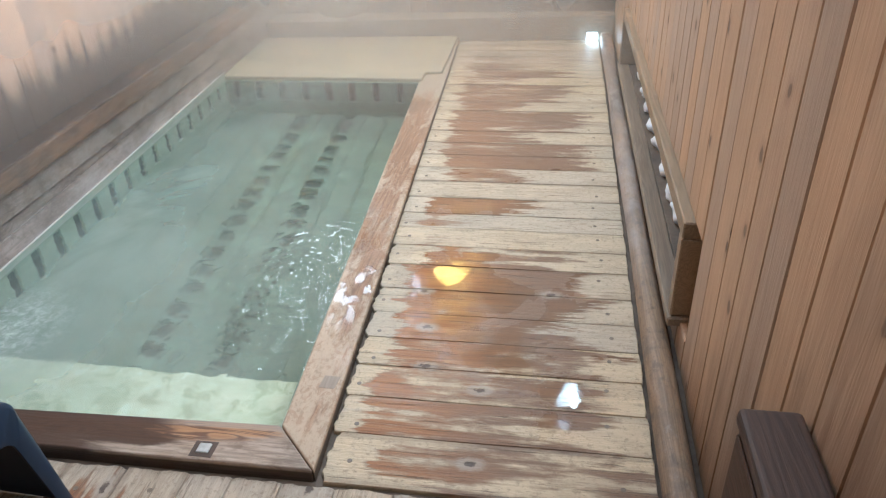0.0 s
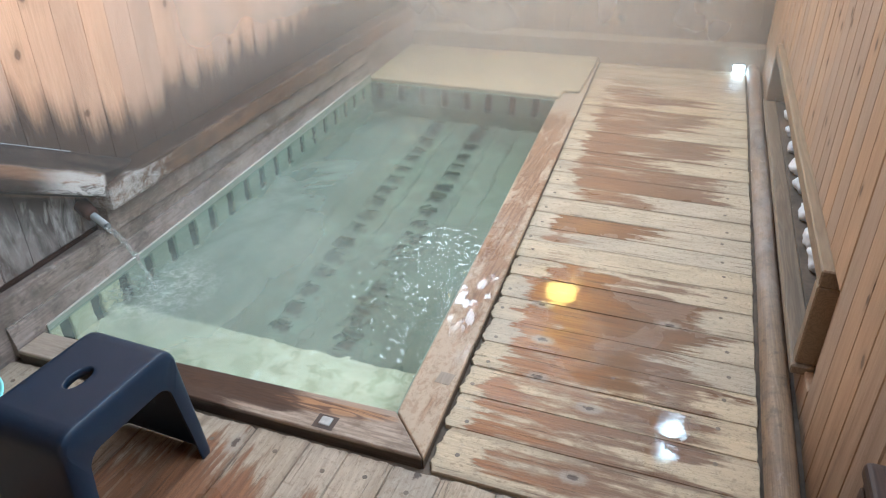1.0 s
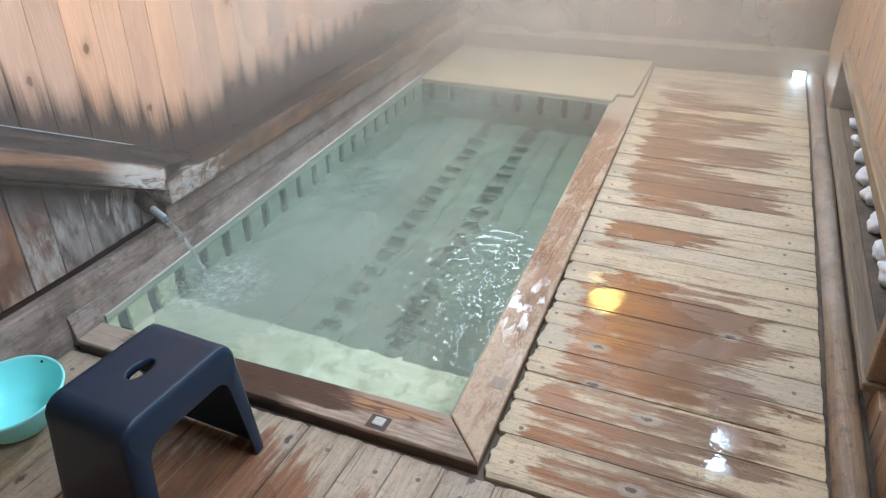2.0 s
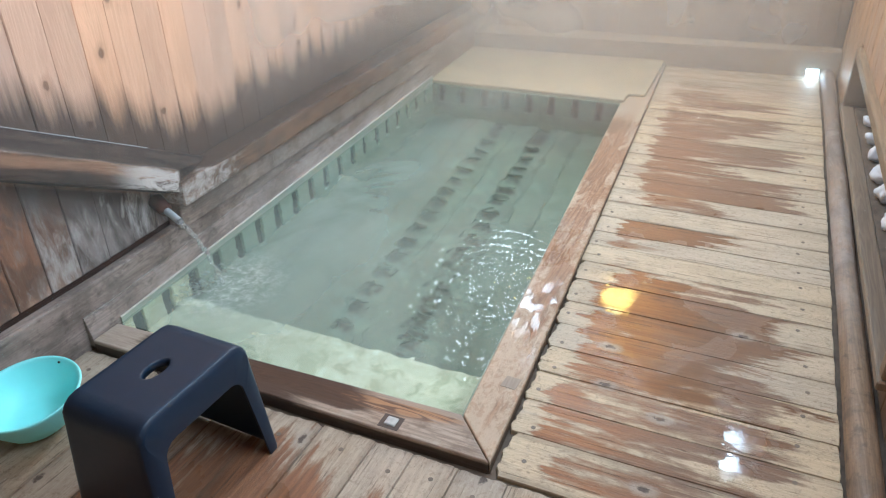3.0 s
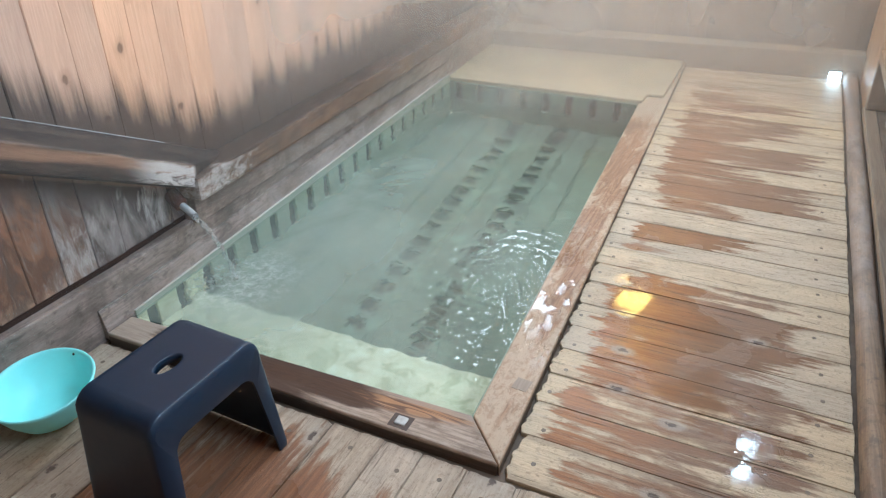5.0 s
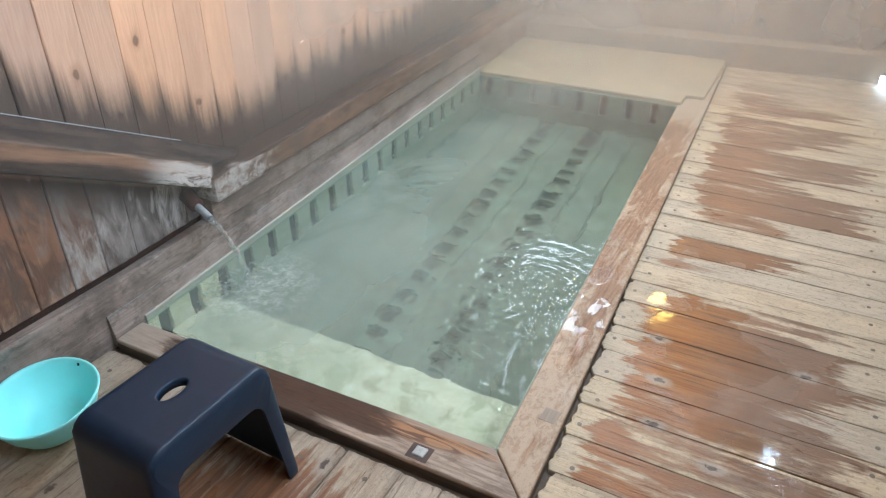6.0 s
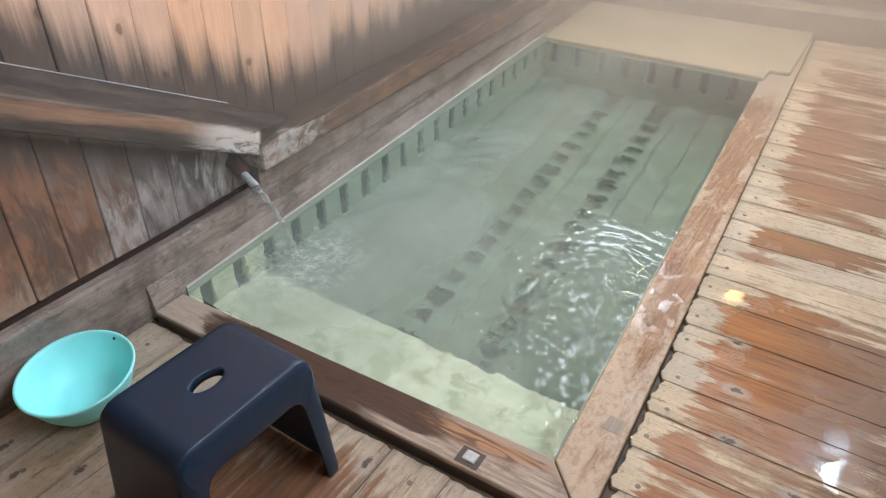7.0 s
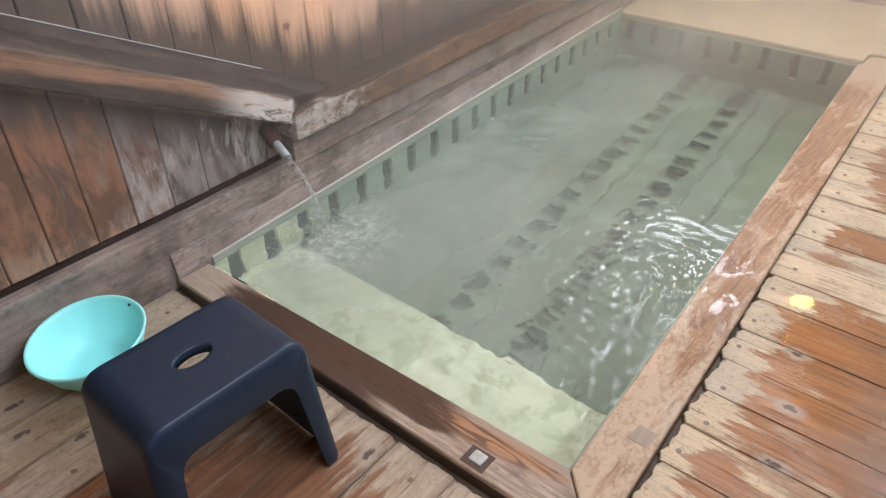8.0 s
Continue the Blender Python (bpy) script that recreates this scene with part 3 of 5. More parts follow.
# Near-black colour that stands in for the shade inside holes and slots.
HOLE_SHADE = plain("near_black_hole_shade", (0.018, 0.022, 0.018), 0.7)
# Bed colour lifted: the murky water's veil over the floor gaps painted in.
VEILED_BED = plain("grey_green_veiled_bed", (0.08, 0.094, 0.075), 0.8, 0.4, 16)
RECESS_SHADE = plain("brown_recess_shade", (0.075, 0.052, 0.04), 0.35)
PVC = plain("grey_pipe_plastic", (0.42, 0.45, 0.46), 0.35, 0.15, 60)
RUST = plain("rusty_pipe", (0.075, 0.031, 0.021), 0.7, 0.4, 70)
EARTH = plain("dark_damp_earth", (0.04, 0.032, 0.025), 0.9, 0.4, 20)
SNOW = plain("white_snow", (0.86, 0.88, 0.92), 0.6, 0.04, 30, 0, 0.4)
SILT = plain("dark_brown_silt", (0.13, 0.098, 0.072), 0.8, 0.4, 24)
NAIL = plain("dark_nail_head", (0.17, 0.13, 0.095), 0.5, 0.3, 90)
PLATE = plain("pale_steel_plate", (0.42, 0.42, 0.40), 0.45, 0.25, 80, 0.3)
DARK_METAL = plain("dark_metal", (0.06, 0.058, 0.055), 0.45, 0.2, 50, 0.6)


def glow(name, colour, strength):
    g = Graph(name)
    g.put(g.bsdf.inputs["Emission Color"], (*colour, 1.0))
    g.bsdf.inputs["Emission Strength"].default_value = strength
    return g.done(colour, 0.4)


GLOW_WARM = glow("warm_lamp_glass", (1.0, 0.62, 0.12), 42.0)
GLOW_WHITE = glow("cool_lamp_glass", (0.80, 0.95, 1.0), 60.0)
GLOW_FOOT = glow("cool_foot_lamp_glass", (0.78, 0.96, 1.0), 30.0)


def clear(name, tint, rough=0.0, ior=1.45):
    g = Graph(name)
    g.bsdf.inputs["Transmission Weight"].default_value = 1.0
    g.bsdf.inputs["IOR"].default_value = ior
    return g.done(tint, rough)


GLASS = clear("window_glass", (0.95, 0.97, 0.96))
JET = clear("falling_water", (0.97, 0.99, 0.99), 0.02, 1.33)
JET.node_tree.nodes["Principled BSDF"].inputs["Transmission Weight"].default_value = 0.86


def water_material():
    """Cloudy green spring water: a clear rippled skin over milky minerals."""
    g = Graph("milky_green_water")
    pos = g.place()
    x, y, z = g.xyz(pos)
    n = g.noise(g.stretch(pos, (9, 6, 9)), 1, 3, 0.5, 0.6)
    fine = g.noise(g.stretch(pos, (24, 17, 20)), 1, 3, 0.5, 0.8)
    dx = g.m("SUBTRACT", x, -0.18)
    dy = g.m("SUBTRACT", y, 0.52)
    d = g.m("SQRT", g.m("ADD", g.m("MULTIPLY", dx, dx), g.m("MULTIPLY", dy, dy)))
    busy = g.m("SUBTRACT", 1.0, g.step(d, 0.10, 0.45))
    tiny = g.noise(g.stretch(pos, (75, 55, 60)), 1, 3, 0.6, 0.6)
    hgt = g.m("ADD", g.m("MULTIPLY", tiny, g.m("MULTIPLY", busy, 0.14)), g.m("MULTIPLY", n, 0.55))
    hgt = g.m("ADD", hgt, g.m("MULTIPLY", fine, g.m("MULTIPLY_ADD", busy, 0.30, 0.10)))
    nor = g.bump(hgt, 0.4, 0.022)
    cloud = g.noise(g.stretch(pos, (2.0, 1.4, 2)), 1, 4, 0.6, 0.5)
    clear_, milk, skin = (g.t.nodes.new(t) for t in ("ShaderNodeBsdfRefraction", "ShaderNodeBsdfDiffuse", "ShaderNodeBsdfGlossy"))
    clear_.inputs["Color"].default_value = (0.93, 0.97, 0.90, 1)
    clear_.inputs["Roughness"].default_value, clear_.inputs["IOR"].default_value = 0.155, 1.33
    skin.inputs["Color"].default_value, skin.inputs["Roughness"].default_value = (1, 1, 1, 1), 0.012
    fx, fy = g.m("SUBTRACT", x, -0.97), g.m("SUBTRACT", y, 0.30)
    fd = g.m("SQRT", g.m("ADD", g.m("MULTIPLY", fx, fx), g.m("MULTIPLY", fy, fy)))
    bubbles = g.noise(pos, 38, 5, 0.7, 0.5)
    froth = g.m("MULTIPLY", g.m("SUBTRACT", 1.0, g.step(fd, 0.03, 0.26)), g.m("MULTIPLY", g.step(bubbles, 0.34, 0.8), 0.8))
    haze = g.mix(g.step(cloud, 0.35, 0.65), (0.23, 0.268, 0.225), (0.36, 0.415, 0.362))
    g.put(milk.inputs["Color"], g.mix(froth, haze, (0.66, 0.70, 0.66)))
    fres = g.t.nodes.new("ShaderNodeFresnel")
    fres.inputs["IOR"].default_value = 1.33
    for n_ in (clear_, skin, fres):
        g.put(n_.inputs["Normal"], nor)
    body, whole = (g.t.nodes.new("ShaderNodeMixShader") for _ in range(2))
    # Paler milk to the west imitates the steam's reflection on the water.
    swirl = g.m("ADD", g.m("MULTIPLY_ADD", y, -0.10, x), g.m("MULTIPLY", g.m("SUBTRACT", cloud, 0.5), 0.9))
    west_sheen = g.m("MULTIPLY", g.step(swirl, -0.2, -0.95), g.m("MULTIPLY", g.step(g.m("MULTIPLY_ADD", y, 0.052, x), -1.09, -0.9), g.step(y, 2.2, 1.5)))
    milky = g.m("ADD", g.m("MULTIPLY_ADD", g.step(cloud, 0.35, 0.7), 0.12, 0.25), g.m("MULTIPLY", west_sheen, 0.28))
    # Less milk towards the far east end, so the water is darker there.
    less_milk = g.m("MULTIPLY", g.step(g.m("MULTIPLY_ADD", cloud, 0.5, y), 0.9, 2.0), g.step(g.m("MULTIPLY_ADD", cloud, 0.3, x), -0.75, -0.2))
    milky = g.m("MULTIPLY", milky, g.m("SUBTRACT", 1.0, g.m("MULTIPLY", less_milk, 0.85)))
    g.put(body.inputs[0], g.m("MULTIPLY_ADD", froth, 0.4, milky))
    g.put(body.inputs[1], clear_.outputs[0])
    g.put(body.inputs[2], milk.outputs[0])
    g.put(whole.inputs[0], fres.outputs[0])
    g.put(whole.inputs[1], body.outputs[0])
    g.put(whole.inputs[2], skin.outputs[0])
    g.put(g.out.inputs["Surface"], whole.outputs[0])
    return g.mat


WATER = water_material()

# ---- building helpers ----


def mesh_of(name, bm, material, smooth=False):
    me = bpy.data.meshes.new(name)
    bm.normal_update()
    bm.to_mesh(me)
    bm.free()
    me.materials.append(material)
    if smooth:
        for p in me.polygons:
            p.use_smooth = True
    return me


def part(name, bm, material, parent=None, label="", smooth=False):
    """One mesh object, under a thing or a part if a parent is given."""
    ob = new(name, mesh_of(name, bm, material, smooth))
    if parent is not None:
        ob.parent = parent
    if label:
        ob["label"] = label
    return ob


def empty(name, label="", category="", kind="", at=(0, 0, 0), group=""):
    ob = new(name)
    ob.location = at
    return tagged(ob, label, category, group, kind)


def box(x0, x1, y0, y1, z0, z1, bev=0.003, seg=1, bm=None):
    bm = bm or bmesh.new()
    m = Matrix.LocRotScale(((x0 + x1) / 2, (y0 + y1) / 2, (z0 + z1) / 2), None, (x1 - x0, y1 - y0, z1 - z0))
    made = bmesh.ops.create_cube(bm, size=1.0, matrix=m)
    if bev:
        edges = list({e for v in made["verts"] for e in v.link_edges})
        bmesh.ops.bevel(bm, geom=edges, offset=bev, segments=seg, affect="EDGES", profile=0.6)
    return bm


def prism(ring_a, ring_b, bev=0.0):
    """A solid between two rings of points that match."""
    bm = bmesh.new()
    a = [bm.verts.new(p) for p in ring_a]
    b = [bm.verts.new(p) for p in ring_b]
    n = len(a)
    bm.faces.new(a[::-1])
    bm.faces.new(b)
    for i in range(n):
        bm.faces.new((a[i], a[(i + 1) % n], b[(i + 1) % n], b[i]))
    bmesh.ops.recalc_face_normals(bm, faces=bm.faces)
    if bev:
        bmesh.ops.bevel(bm, geom=list(bm.edges), offset=bev, segments=3, affect="EDGES", profile=0.5)
    return bm


def tube(points, radii, sides=14, cap=True, bm=None):
    """A round tube along points."""
    bm = bm or bmesh.new()
    rings = []
    pts = [Vector(p) for p in points]
    for i, p in enumerate(pts):
        d = (pts[min(i + 1, len(pts) - 1)] - pts[max(i - 1, 0)]).normalized()
        q = d.to_track_quat("Z", "Y")
        rings.append([bm.verts.new(p + q @ Vector((radii[i] * math.cos(a), radii[i] * math.sin(a), 0)))
                      for a in (2 * math.pi * k / sides for k in range(sides))])
    for a, b in zip(rings, rings[1:]):
        for k in range(sides):
            bm.faces.new((a[k], a[(k + 1) % sides], b[(k + 1) % sides], b[k]))
    if cap:
        bm.faces.new(rings[0][::-1])
        bm.faces.new(rings[-1])
    return bm


def worn_plank(length, width, thick, rng, wear=0.006, wear_right=0.002):
    """A plank along x with its middle at the origin and its top at z 0, its ends gnawed and its edges a little wavy."""
    out = []
    n_end, n_side = 16, 10
    ph = [rng.uniform(0, 9) for _ in range(8)]

    def gnaw(v, w, k):
        return w * (0.8 * abs(2 * v - 1) ** 6 + 0.4 * (1 + math.sin(ph[k] + 6 * v)) + 0.25 * (1 + math.sin(ph[k + 1] + 19 * v)) + 0.5 * rng.random())

    for k in range(1, n_side):
        u = k / n_side
        out.append((-length / 2 + u * length, -width / 2 + 0.0012 * math.sin(ph[0] + 9 * u)))
    for k in range(n_end + 1):
        v = k / n_end
        bulge = gnaw(v, wear_right, 4)
        out.append((length / 2 - bulge, -width / 2 + v * width))
    for k in range(1, n_side):
        u = k / n_side
        out.append((length / 2 - u * length, width / 2 + 0.0012 * math.sin(ph[1] + 9 * u)))
    for k in range(n_end + 1):
        v = k / n_end
        bulge = gnaw(v, wear, 6)
        out.append((-length / 2 + bulge, width / 2 - v * width))
    bm = bmesh.new()
    top = []
    for x, y in out:
        top.append((x * (1 - 0.004 / length), y * (1 - 0.003 / width), 0.0))
    up = [bm.verts.new(p) for p in top]
    mid = [bm.verts.new((x, y, -0.0035)) for x, y in out]
    low = [bm.verts.new((x, y, -thick)) for x, y in out]
    n = len(out)
    bm.faces.new(up)
    for i in range(n):
        j = (i + 1) % n
        bm.faces.new((mid[i], mid[j], up[j], up[i]))
        bm.faces.new((low[i], low[j], mid[j], mid[i]))
    bmesh.ops.recalc_face_normals(bm, faces=bm.faces)
    return bm


def lean(bm, k):
    """Swing the part beyond y 0 towards the west, as the bath and its wall run askew."""
    bmesh.ops.bisect_plane(bm, geom=[*bm.verts, *bm.edges, *bm.faces], plane_co=(0, 0, 0), plane_no=(0, 1, 0))
    for v in bm.verts:
        v.co.x += k * max(0.0, v.co.y)
    return bm


def rise(bm, k, over):
    """Let the upper points climb by k for each metre along y."""
    for v in bm.verts:
        if v.co.z > over:
            v.co.z += k * max(0.0, v.co.y)
    return bm


# ---- the room ----
SKEW, POOL_SKEW = -0.048, -0.052
LW, RW, FAR, REAR, TOP = -1.174, 0.92, 3.62, -1.75, 2.5


def rim_x(y):
    """The inner edge of the bath's long rim, which runs slightly askew."""
    return -0.0265 - 0.050 * y


ground = tagged(part("ground", box(-14, 14, -14, 14, -1.0, -0.8, 0), EARTH), "dark damp earth under the bath house", "ground", "", "structure")
sub = part("floor", box(rim_x(0) + 0.03, RW + 0.1, REAR - 0.1, FAR + 0.1, -0.8, -0.0135, 0), SILT)
tagged(sub, "dark silty bed under the deck boards", "floor", "", "structure")
sub2 = part("floor", box(LW - 0.1, 0.03, REAR - 0.1, -0.06, -0.8, -0.0145, 0), SILT)
tagged(sub2, "dark silty bed under the deck boards", "floor", "", "structure")

# Core in dark wood, which paints the shaded gap under the boards.
wall_left = tagged(part("wall_west", lean(box(LW - 0.16, LW - 0.021, REAR - 0.1, FAR + 0.12, -0.8, TOP, 0), SKEW), BRACE_R),
                   "cedar boarded wall beside the bath", "wall", "", "structure")
wall_far = empty("wall_north", "cedar boarded wall with a high window, greyed for haze", "wall", "structure")
wall_right = empty("wall_east", "orange cedar boarded wall with a low window", "wall", "structure")
EY0, EY1, EZ0, EZ1 = -0.58, 0.78, 1.54, 2.18
tagged(part("wall_south", box(LW - 0.16, RW + 0.16, REAR - 0.12, REAR, -0.06, TOP, 0), WALL_R),
                   "cedar wall behind the bathing place", "wall", "", "structure")

# Low window in the east wall, high window in the north wall, added roof opening.
WY0, WY1, WZ0, WZ1 = 0.435, 2.66, 0.095, 0.38
for a in ((REAR - 0.1, EY0, -0.06, TOP), (WY1, FAR + 0.12, -0.06, TOP), (WY0, WY1, -0.06, WZ0), (WY0, EY1, WZ1, EZ0), (EY0, WY0, -0.06, EZ0), (EY0, EY1, EZ1, TOP), (EY1, WY1, WZ1, TOP)):
    part("wall_core", box(RW + 0.021, RW + 0.14, a[0], a[1], a[2], a[3], 0), WALL_R, wall_right)
HX0, HX1, HZ0, HZ1 = -1.28, -0.42, 1.84, 2.46
for a in ((LW - 0.2, HX0, -0.06, TOP), (HX1, RW, -0.06, TOP), (HX0, HX1, -0.06, HZ0), (HX0, HX1, HZ1, TOP)):
    part("wall_core", box(a[0], a[1], FAR + 0.021, FAR + 0.12, a[2], a[3], 0), WALL_F, wall_far)

bm = bmesh.new()
SX0, SX1, SY0, SY1 = -0.45, 0.15, 1.1, 2.7
for a in ((LW - 0.16, SX0, REAR - 0.12, FAR + 0.12), (SX1, RW + 0.16, REAR - 0.12, FAR + 0.12), (SX0, SX1, REAR - 0.12, SY0), (SX0, SX1, SY1, FAR + 0.12)):
    box(a[0], a[1], a[2], a[3], TOP, TOP + 0.12, 0, 1, bm)
ceiling = tagged(part("ceiling", bm, ROOF), "cedar ceiling with an added opening for light and steam", "ceiling", "", "structure")
# An unseen roof light, added for soft light from overhead.
skylight = empty("added_roof_window", "unseen roof light of clear glass in a wooden frame, added for overhead daylight", "window", "structure")
pane = part("pane", box(SX0, SX1, SY0, SY1, TOP + 0.14, TOP + 0.146, 0), GLASS, skylight)
pane.visible_shadow = False
for a in ((SX0 - 0.05, SX1 + 0.05, SY0 - 0.05, SY0), (SX0 - 0.05, SX1 + 0.05, SY1, SY1 + 0.05), (SX0 - 0.05, SX0, SY0, SY1), (SX1, SX1 + 0.05, SY0, SY1)):
    part("window_frame", box(a[0], a[1], a[2], a[3], TOP + 0.122, TOP + 0.16, 0.004), FRAME, skylight)

high = empty("window_2", "small high window of clear glass", "window", "structure")
for a in ((HX0, HX1, HZ0, HZ0 + 0.035), (HX0, HX1, HZ1 - 0.035, HZ1), (HX0, HX0 + 0.035, HZ0 + 0.035, HZ1 - 0.035), (HX1 - 0.035, HX1, HZ0 + 0.035, HZ1 - 0.035)):
    part("window_frame", box(a[0], a[1], FAR - 0.01, FAR + 0.1, a[2], a[3], 0.003), FRAME, high)
pane = part("pane", box(HX0 + 0.035, HX1 - 0.035, FAR + 0.07, FAR + 0.074, HZ0 + 0.035, HZ1 - 0.035, 0), GLASS, high)
pane.visible_shadow = False

# This window is out of view and added so the west wall gets light.
east = empty("added_east_window", "unseen high window of clear glass, added to light the west wall", "window", "structure")
for a in ((EY0, EY1, EZ0, EZ0 + 0.035), (EY0, EY1, EZ1 - 0.035, EZ1), (EY0, EY0 + 0.035, EZ0 + 0.035, EZ1 - 0.035), (EY1 - 0.035, EY1, EZ0 + 0.035, EZ1 - 0.035)):
    part("window_frame", box(RW - 0.01, RW + 0.1, a[0], a[1], a[2], a[3], 0.003), FRAME, east)
pane = part("pane", box(RW + 0.085, RW + 0.089, EY0 + 0.035, EY1 - 0.035, EZ0 + 0.035, EZ1 - 0.035, 0), GLASS, east)
pane.visible_shadow = False

low = empty("window_1", "low open vent window in a yellowish wooden frame", "window", "structure")
FW = 0.045
part("window_sill", box(RW - 0.035, RW + 0.02, WY0 - 0.01, WY1 + 0.01, WZ0 - 0.015, WZ0 + 0.012, 0.004), FRAME, low)
part("window_sill", box(RW + 0.0205, RW + 0.149, WY0 - 0.01, WY1 + 0.01, WZ0 - 0.015, WZ0 + 0.010, 0.002), SILT, low, "dark dirty sill")
part("window_frame", box(RW - 0.028, RW + 0.14, WY0, WY1, WZ1 - FW, WZ1, 0.004), FRAME, low)
part("window_frame", box(RW - 0.028, RW + 0.14, WY0, WY0 + FW, WZ0 + 0.012, WZ1 - FW, 0.004), FRAME, low)
part("window_frame", box(RW - 0.028, RW + 0.14, WY1 - FW, WY1, WZ0 + 0.012, WZ1 - FW, 0.004), FRAME, low)
bank = tagged(part("bank", box(RW + 0.15, RW + 2.4, -1.4, 5.2, -0.8, 0.2, 0.03), EARTH), "bank of dark earth outside the low window", "bank", "", "structure")


def snow_clump(i, rng):
    bm = bmesh.new()
    bmesh.ops.create_icosphere(bm, subdivisions=3, radius=1.0)
    off = Vector((i * 3.1, 0, 0))
    for v in bm.verts:
        k = 1 + 0.35 * noise.noise(v.co * 1.6 + off) + 0.16 * noise.noise(v.co * 5 + off)
        v.co = v.co * k
    r = (0.02, 0.045, 0.042, 0.040, 0.042, 0.044, 0.040, 0.03, 0.028)[i]
    bmesh.ops.scale(bm, vec=(r, r * rng.uniform(0.9, 1.3), r * 0.85), verts=bm.verts)
    ob = part("snow_clump", bm, SNOW, None, "", True)
    ob.location = (RW + 0.052 + 0.5 * r, (0.714, 0.95, 1.10, 1.30, 1.53, 1.71, 1.93, 2.13, 2.36)[i], WZ0 + 0.012 + r * 0.7)
    return tagged(ob, "clump of white snow blown onto the sill", "snow", "snow in the low window")


rng = random.Random(5)
for i in range(9):
    snow_clump(i, rng)


# ---- kerbs, braces and beams ----
tagged(part("kerb_beam", lean(box(LW + 0.001, -1.137, REAR, FAR, -0.1, 0.176, 0.008, 2), POOL_SKEW), KERB_L),
       "grey damp wooden beam at the foot of the wall", "beam", "", "structure")
LEDGE = ((-1.165, -0.003), (-1.1195, -0.003), (-1.1195, 0.036), (-1.123, 0.044), (-1.130, 0.084), (-1.136, 0.090), (-1.165, 0.090))
ledge = tagged(part("bath_ledge", rise(lean(prism([(x, -0.10, z) for x, z in LEDGE], [(x, 2.54, z + max(0.0, z - 0.044) * 0.5) for x, z in LEDGE], 0.002), POOL_SKEW), 0.011, 0.02), KERB_L),
               "narrow dark wooden ledge board along the bath", "ledge", "", "structure")
# A thin paler strip imitates light caught on the ledge's top edge.
part("worn_edge", rise(lean(prism([(-1.1385, -0.10, 0.0905), (-1.1325, -0.10, 0.0905), (-1.1325, -0.10, 0.094), (-1.1385, -0.10, 0.094)],
                                  [(-1.1385, 2.54, 0.1135), (-1.1325, 2.54, 0.1135), (-1.1325, 2.54, 0.117), (-1.1385, 2.54, 0.117)], 0.001), POOL_SKEW), 0.011, 0.02), LIT_EDGE, ledge, "pale strip painted as the lit upper edge")
tagged(part("wall_beam", lean(box(LW + 0.001, -1.066, 0.315, FAR, 0.264, 0.346, 0.012, 2), SKEW), KERB),
                 "weathered beam with pale mineral crust above the bath", "beam", "", "structure")
tagged(part("wall_packing", lean(prism([(LW + 0.001, 0.33, 0.165), (-1.112, 0.33, 0.17), (-1.112, 0.33, 0.263), (LW + 0.001, 0.33, 0.263)],
                                              [(LW + 0.001, FAR, 0.14), (-1.118, FAR, 0.145), (-1.118, FAR, 0.263), (LW + 0.001, FAR, 0.263)], 0.004), SKEW), KERB_L),
                  "grey packing board under the wall beam", "beam", "", "structure")


def brace_rings(side, y0, y1, slope, y_ref, wall, front, z):
    """Section of a sloping brace at its two ends: z = heights at y_ref of wall top, front top, front foot, wall foot."""
    def ring(ys):
        pts = []
        for x, zz, y in zip((wall, front, front, wall), z, ys):
            pts.append((x, y, zz + slope * (y - y_ref)))
        return pts
    return ring(y0), ring(y1)


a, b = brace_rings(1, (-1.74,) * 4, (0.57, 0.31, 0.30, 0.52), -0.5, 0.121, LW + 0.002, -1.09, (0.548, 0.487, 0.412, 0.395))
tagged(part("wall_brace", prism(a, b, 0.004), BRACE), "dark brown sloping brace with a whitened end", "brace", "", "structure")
# Thin pale strip along the joint of brace and boards.
bead = prism([(LW + 0.0025, -1.74, 1.4765), (LW + 0.004, -1.74, 1.4755), (LW + 0.004, -1.74, 1.4775), (LW + 0.0025, -1.74, 1.4785)],
             [(LW + 0.0025, 0.30, 0.4565), (LW + 0.004, 0.30, 0.4555), (LW + 0.004, 0.30, 0.4575), (LW + 0.0025, 0.30, 0.4585)])
tagged(part("bead", bead, PVC), "thin pale line where brace meets boards", "trim", "", "structure")
# An unclear dark shape; the cupboard form, doors and knobs are made up.
cupboard = empty("low_dark_thing", "dark red-brown wooden thing by the wall, built as a cupboard", "cupboard")
part("body", box(0.838, RW - 0.006, -0.98, -0.371, 0.0, 0.517, 0.004), BRACE_R, cupboard)
part("top", box(0.832, RW - 0.005, -0.99, -0.363, 0.518, 0.544, 0.011, 4), BRACE_R, cupboard)
for y0, y1 in ((-0.972, -0.678), (-0.674, -0.38)):
    door = part("door", box(0.8335, 0.8375, y0, y1, 0.08, 0.51, 0.0015), BRACE_R, cupboard)
    ym = y1 - 0.03 if y0 < -0.8 else y0 + 0.03
    part("handle", tube([(0.8335, ym, 0.32), (0.826, ym, 0.32)], [0.006, 0.008], 12), DARK_METAL, door, "small dark knob")

bm = tube([(0.866, REAR + k * (FAR - REAR) / 24, 0.016 + 0.002 * math.sin(k * 1.3)) for k in range(25)],
          [0.0345 + 0.002 * math.sin(k * 0.9) for k in range(25)], 20)
tagged(part("log_kerb", bm, LOG, None, "", True), "greyed round log along the foot of the wall", "log", "", "structure")
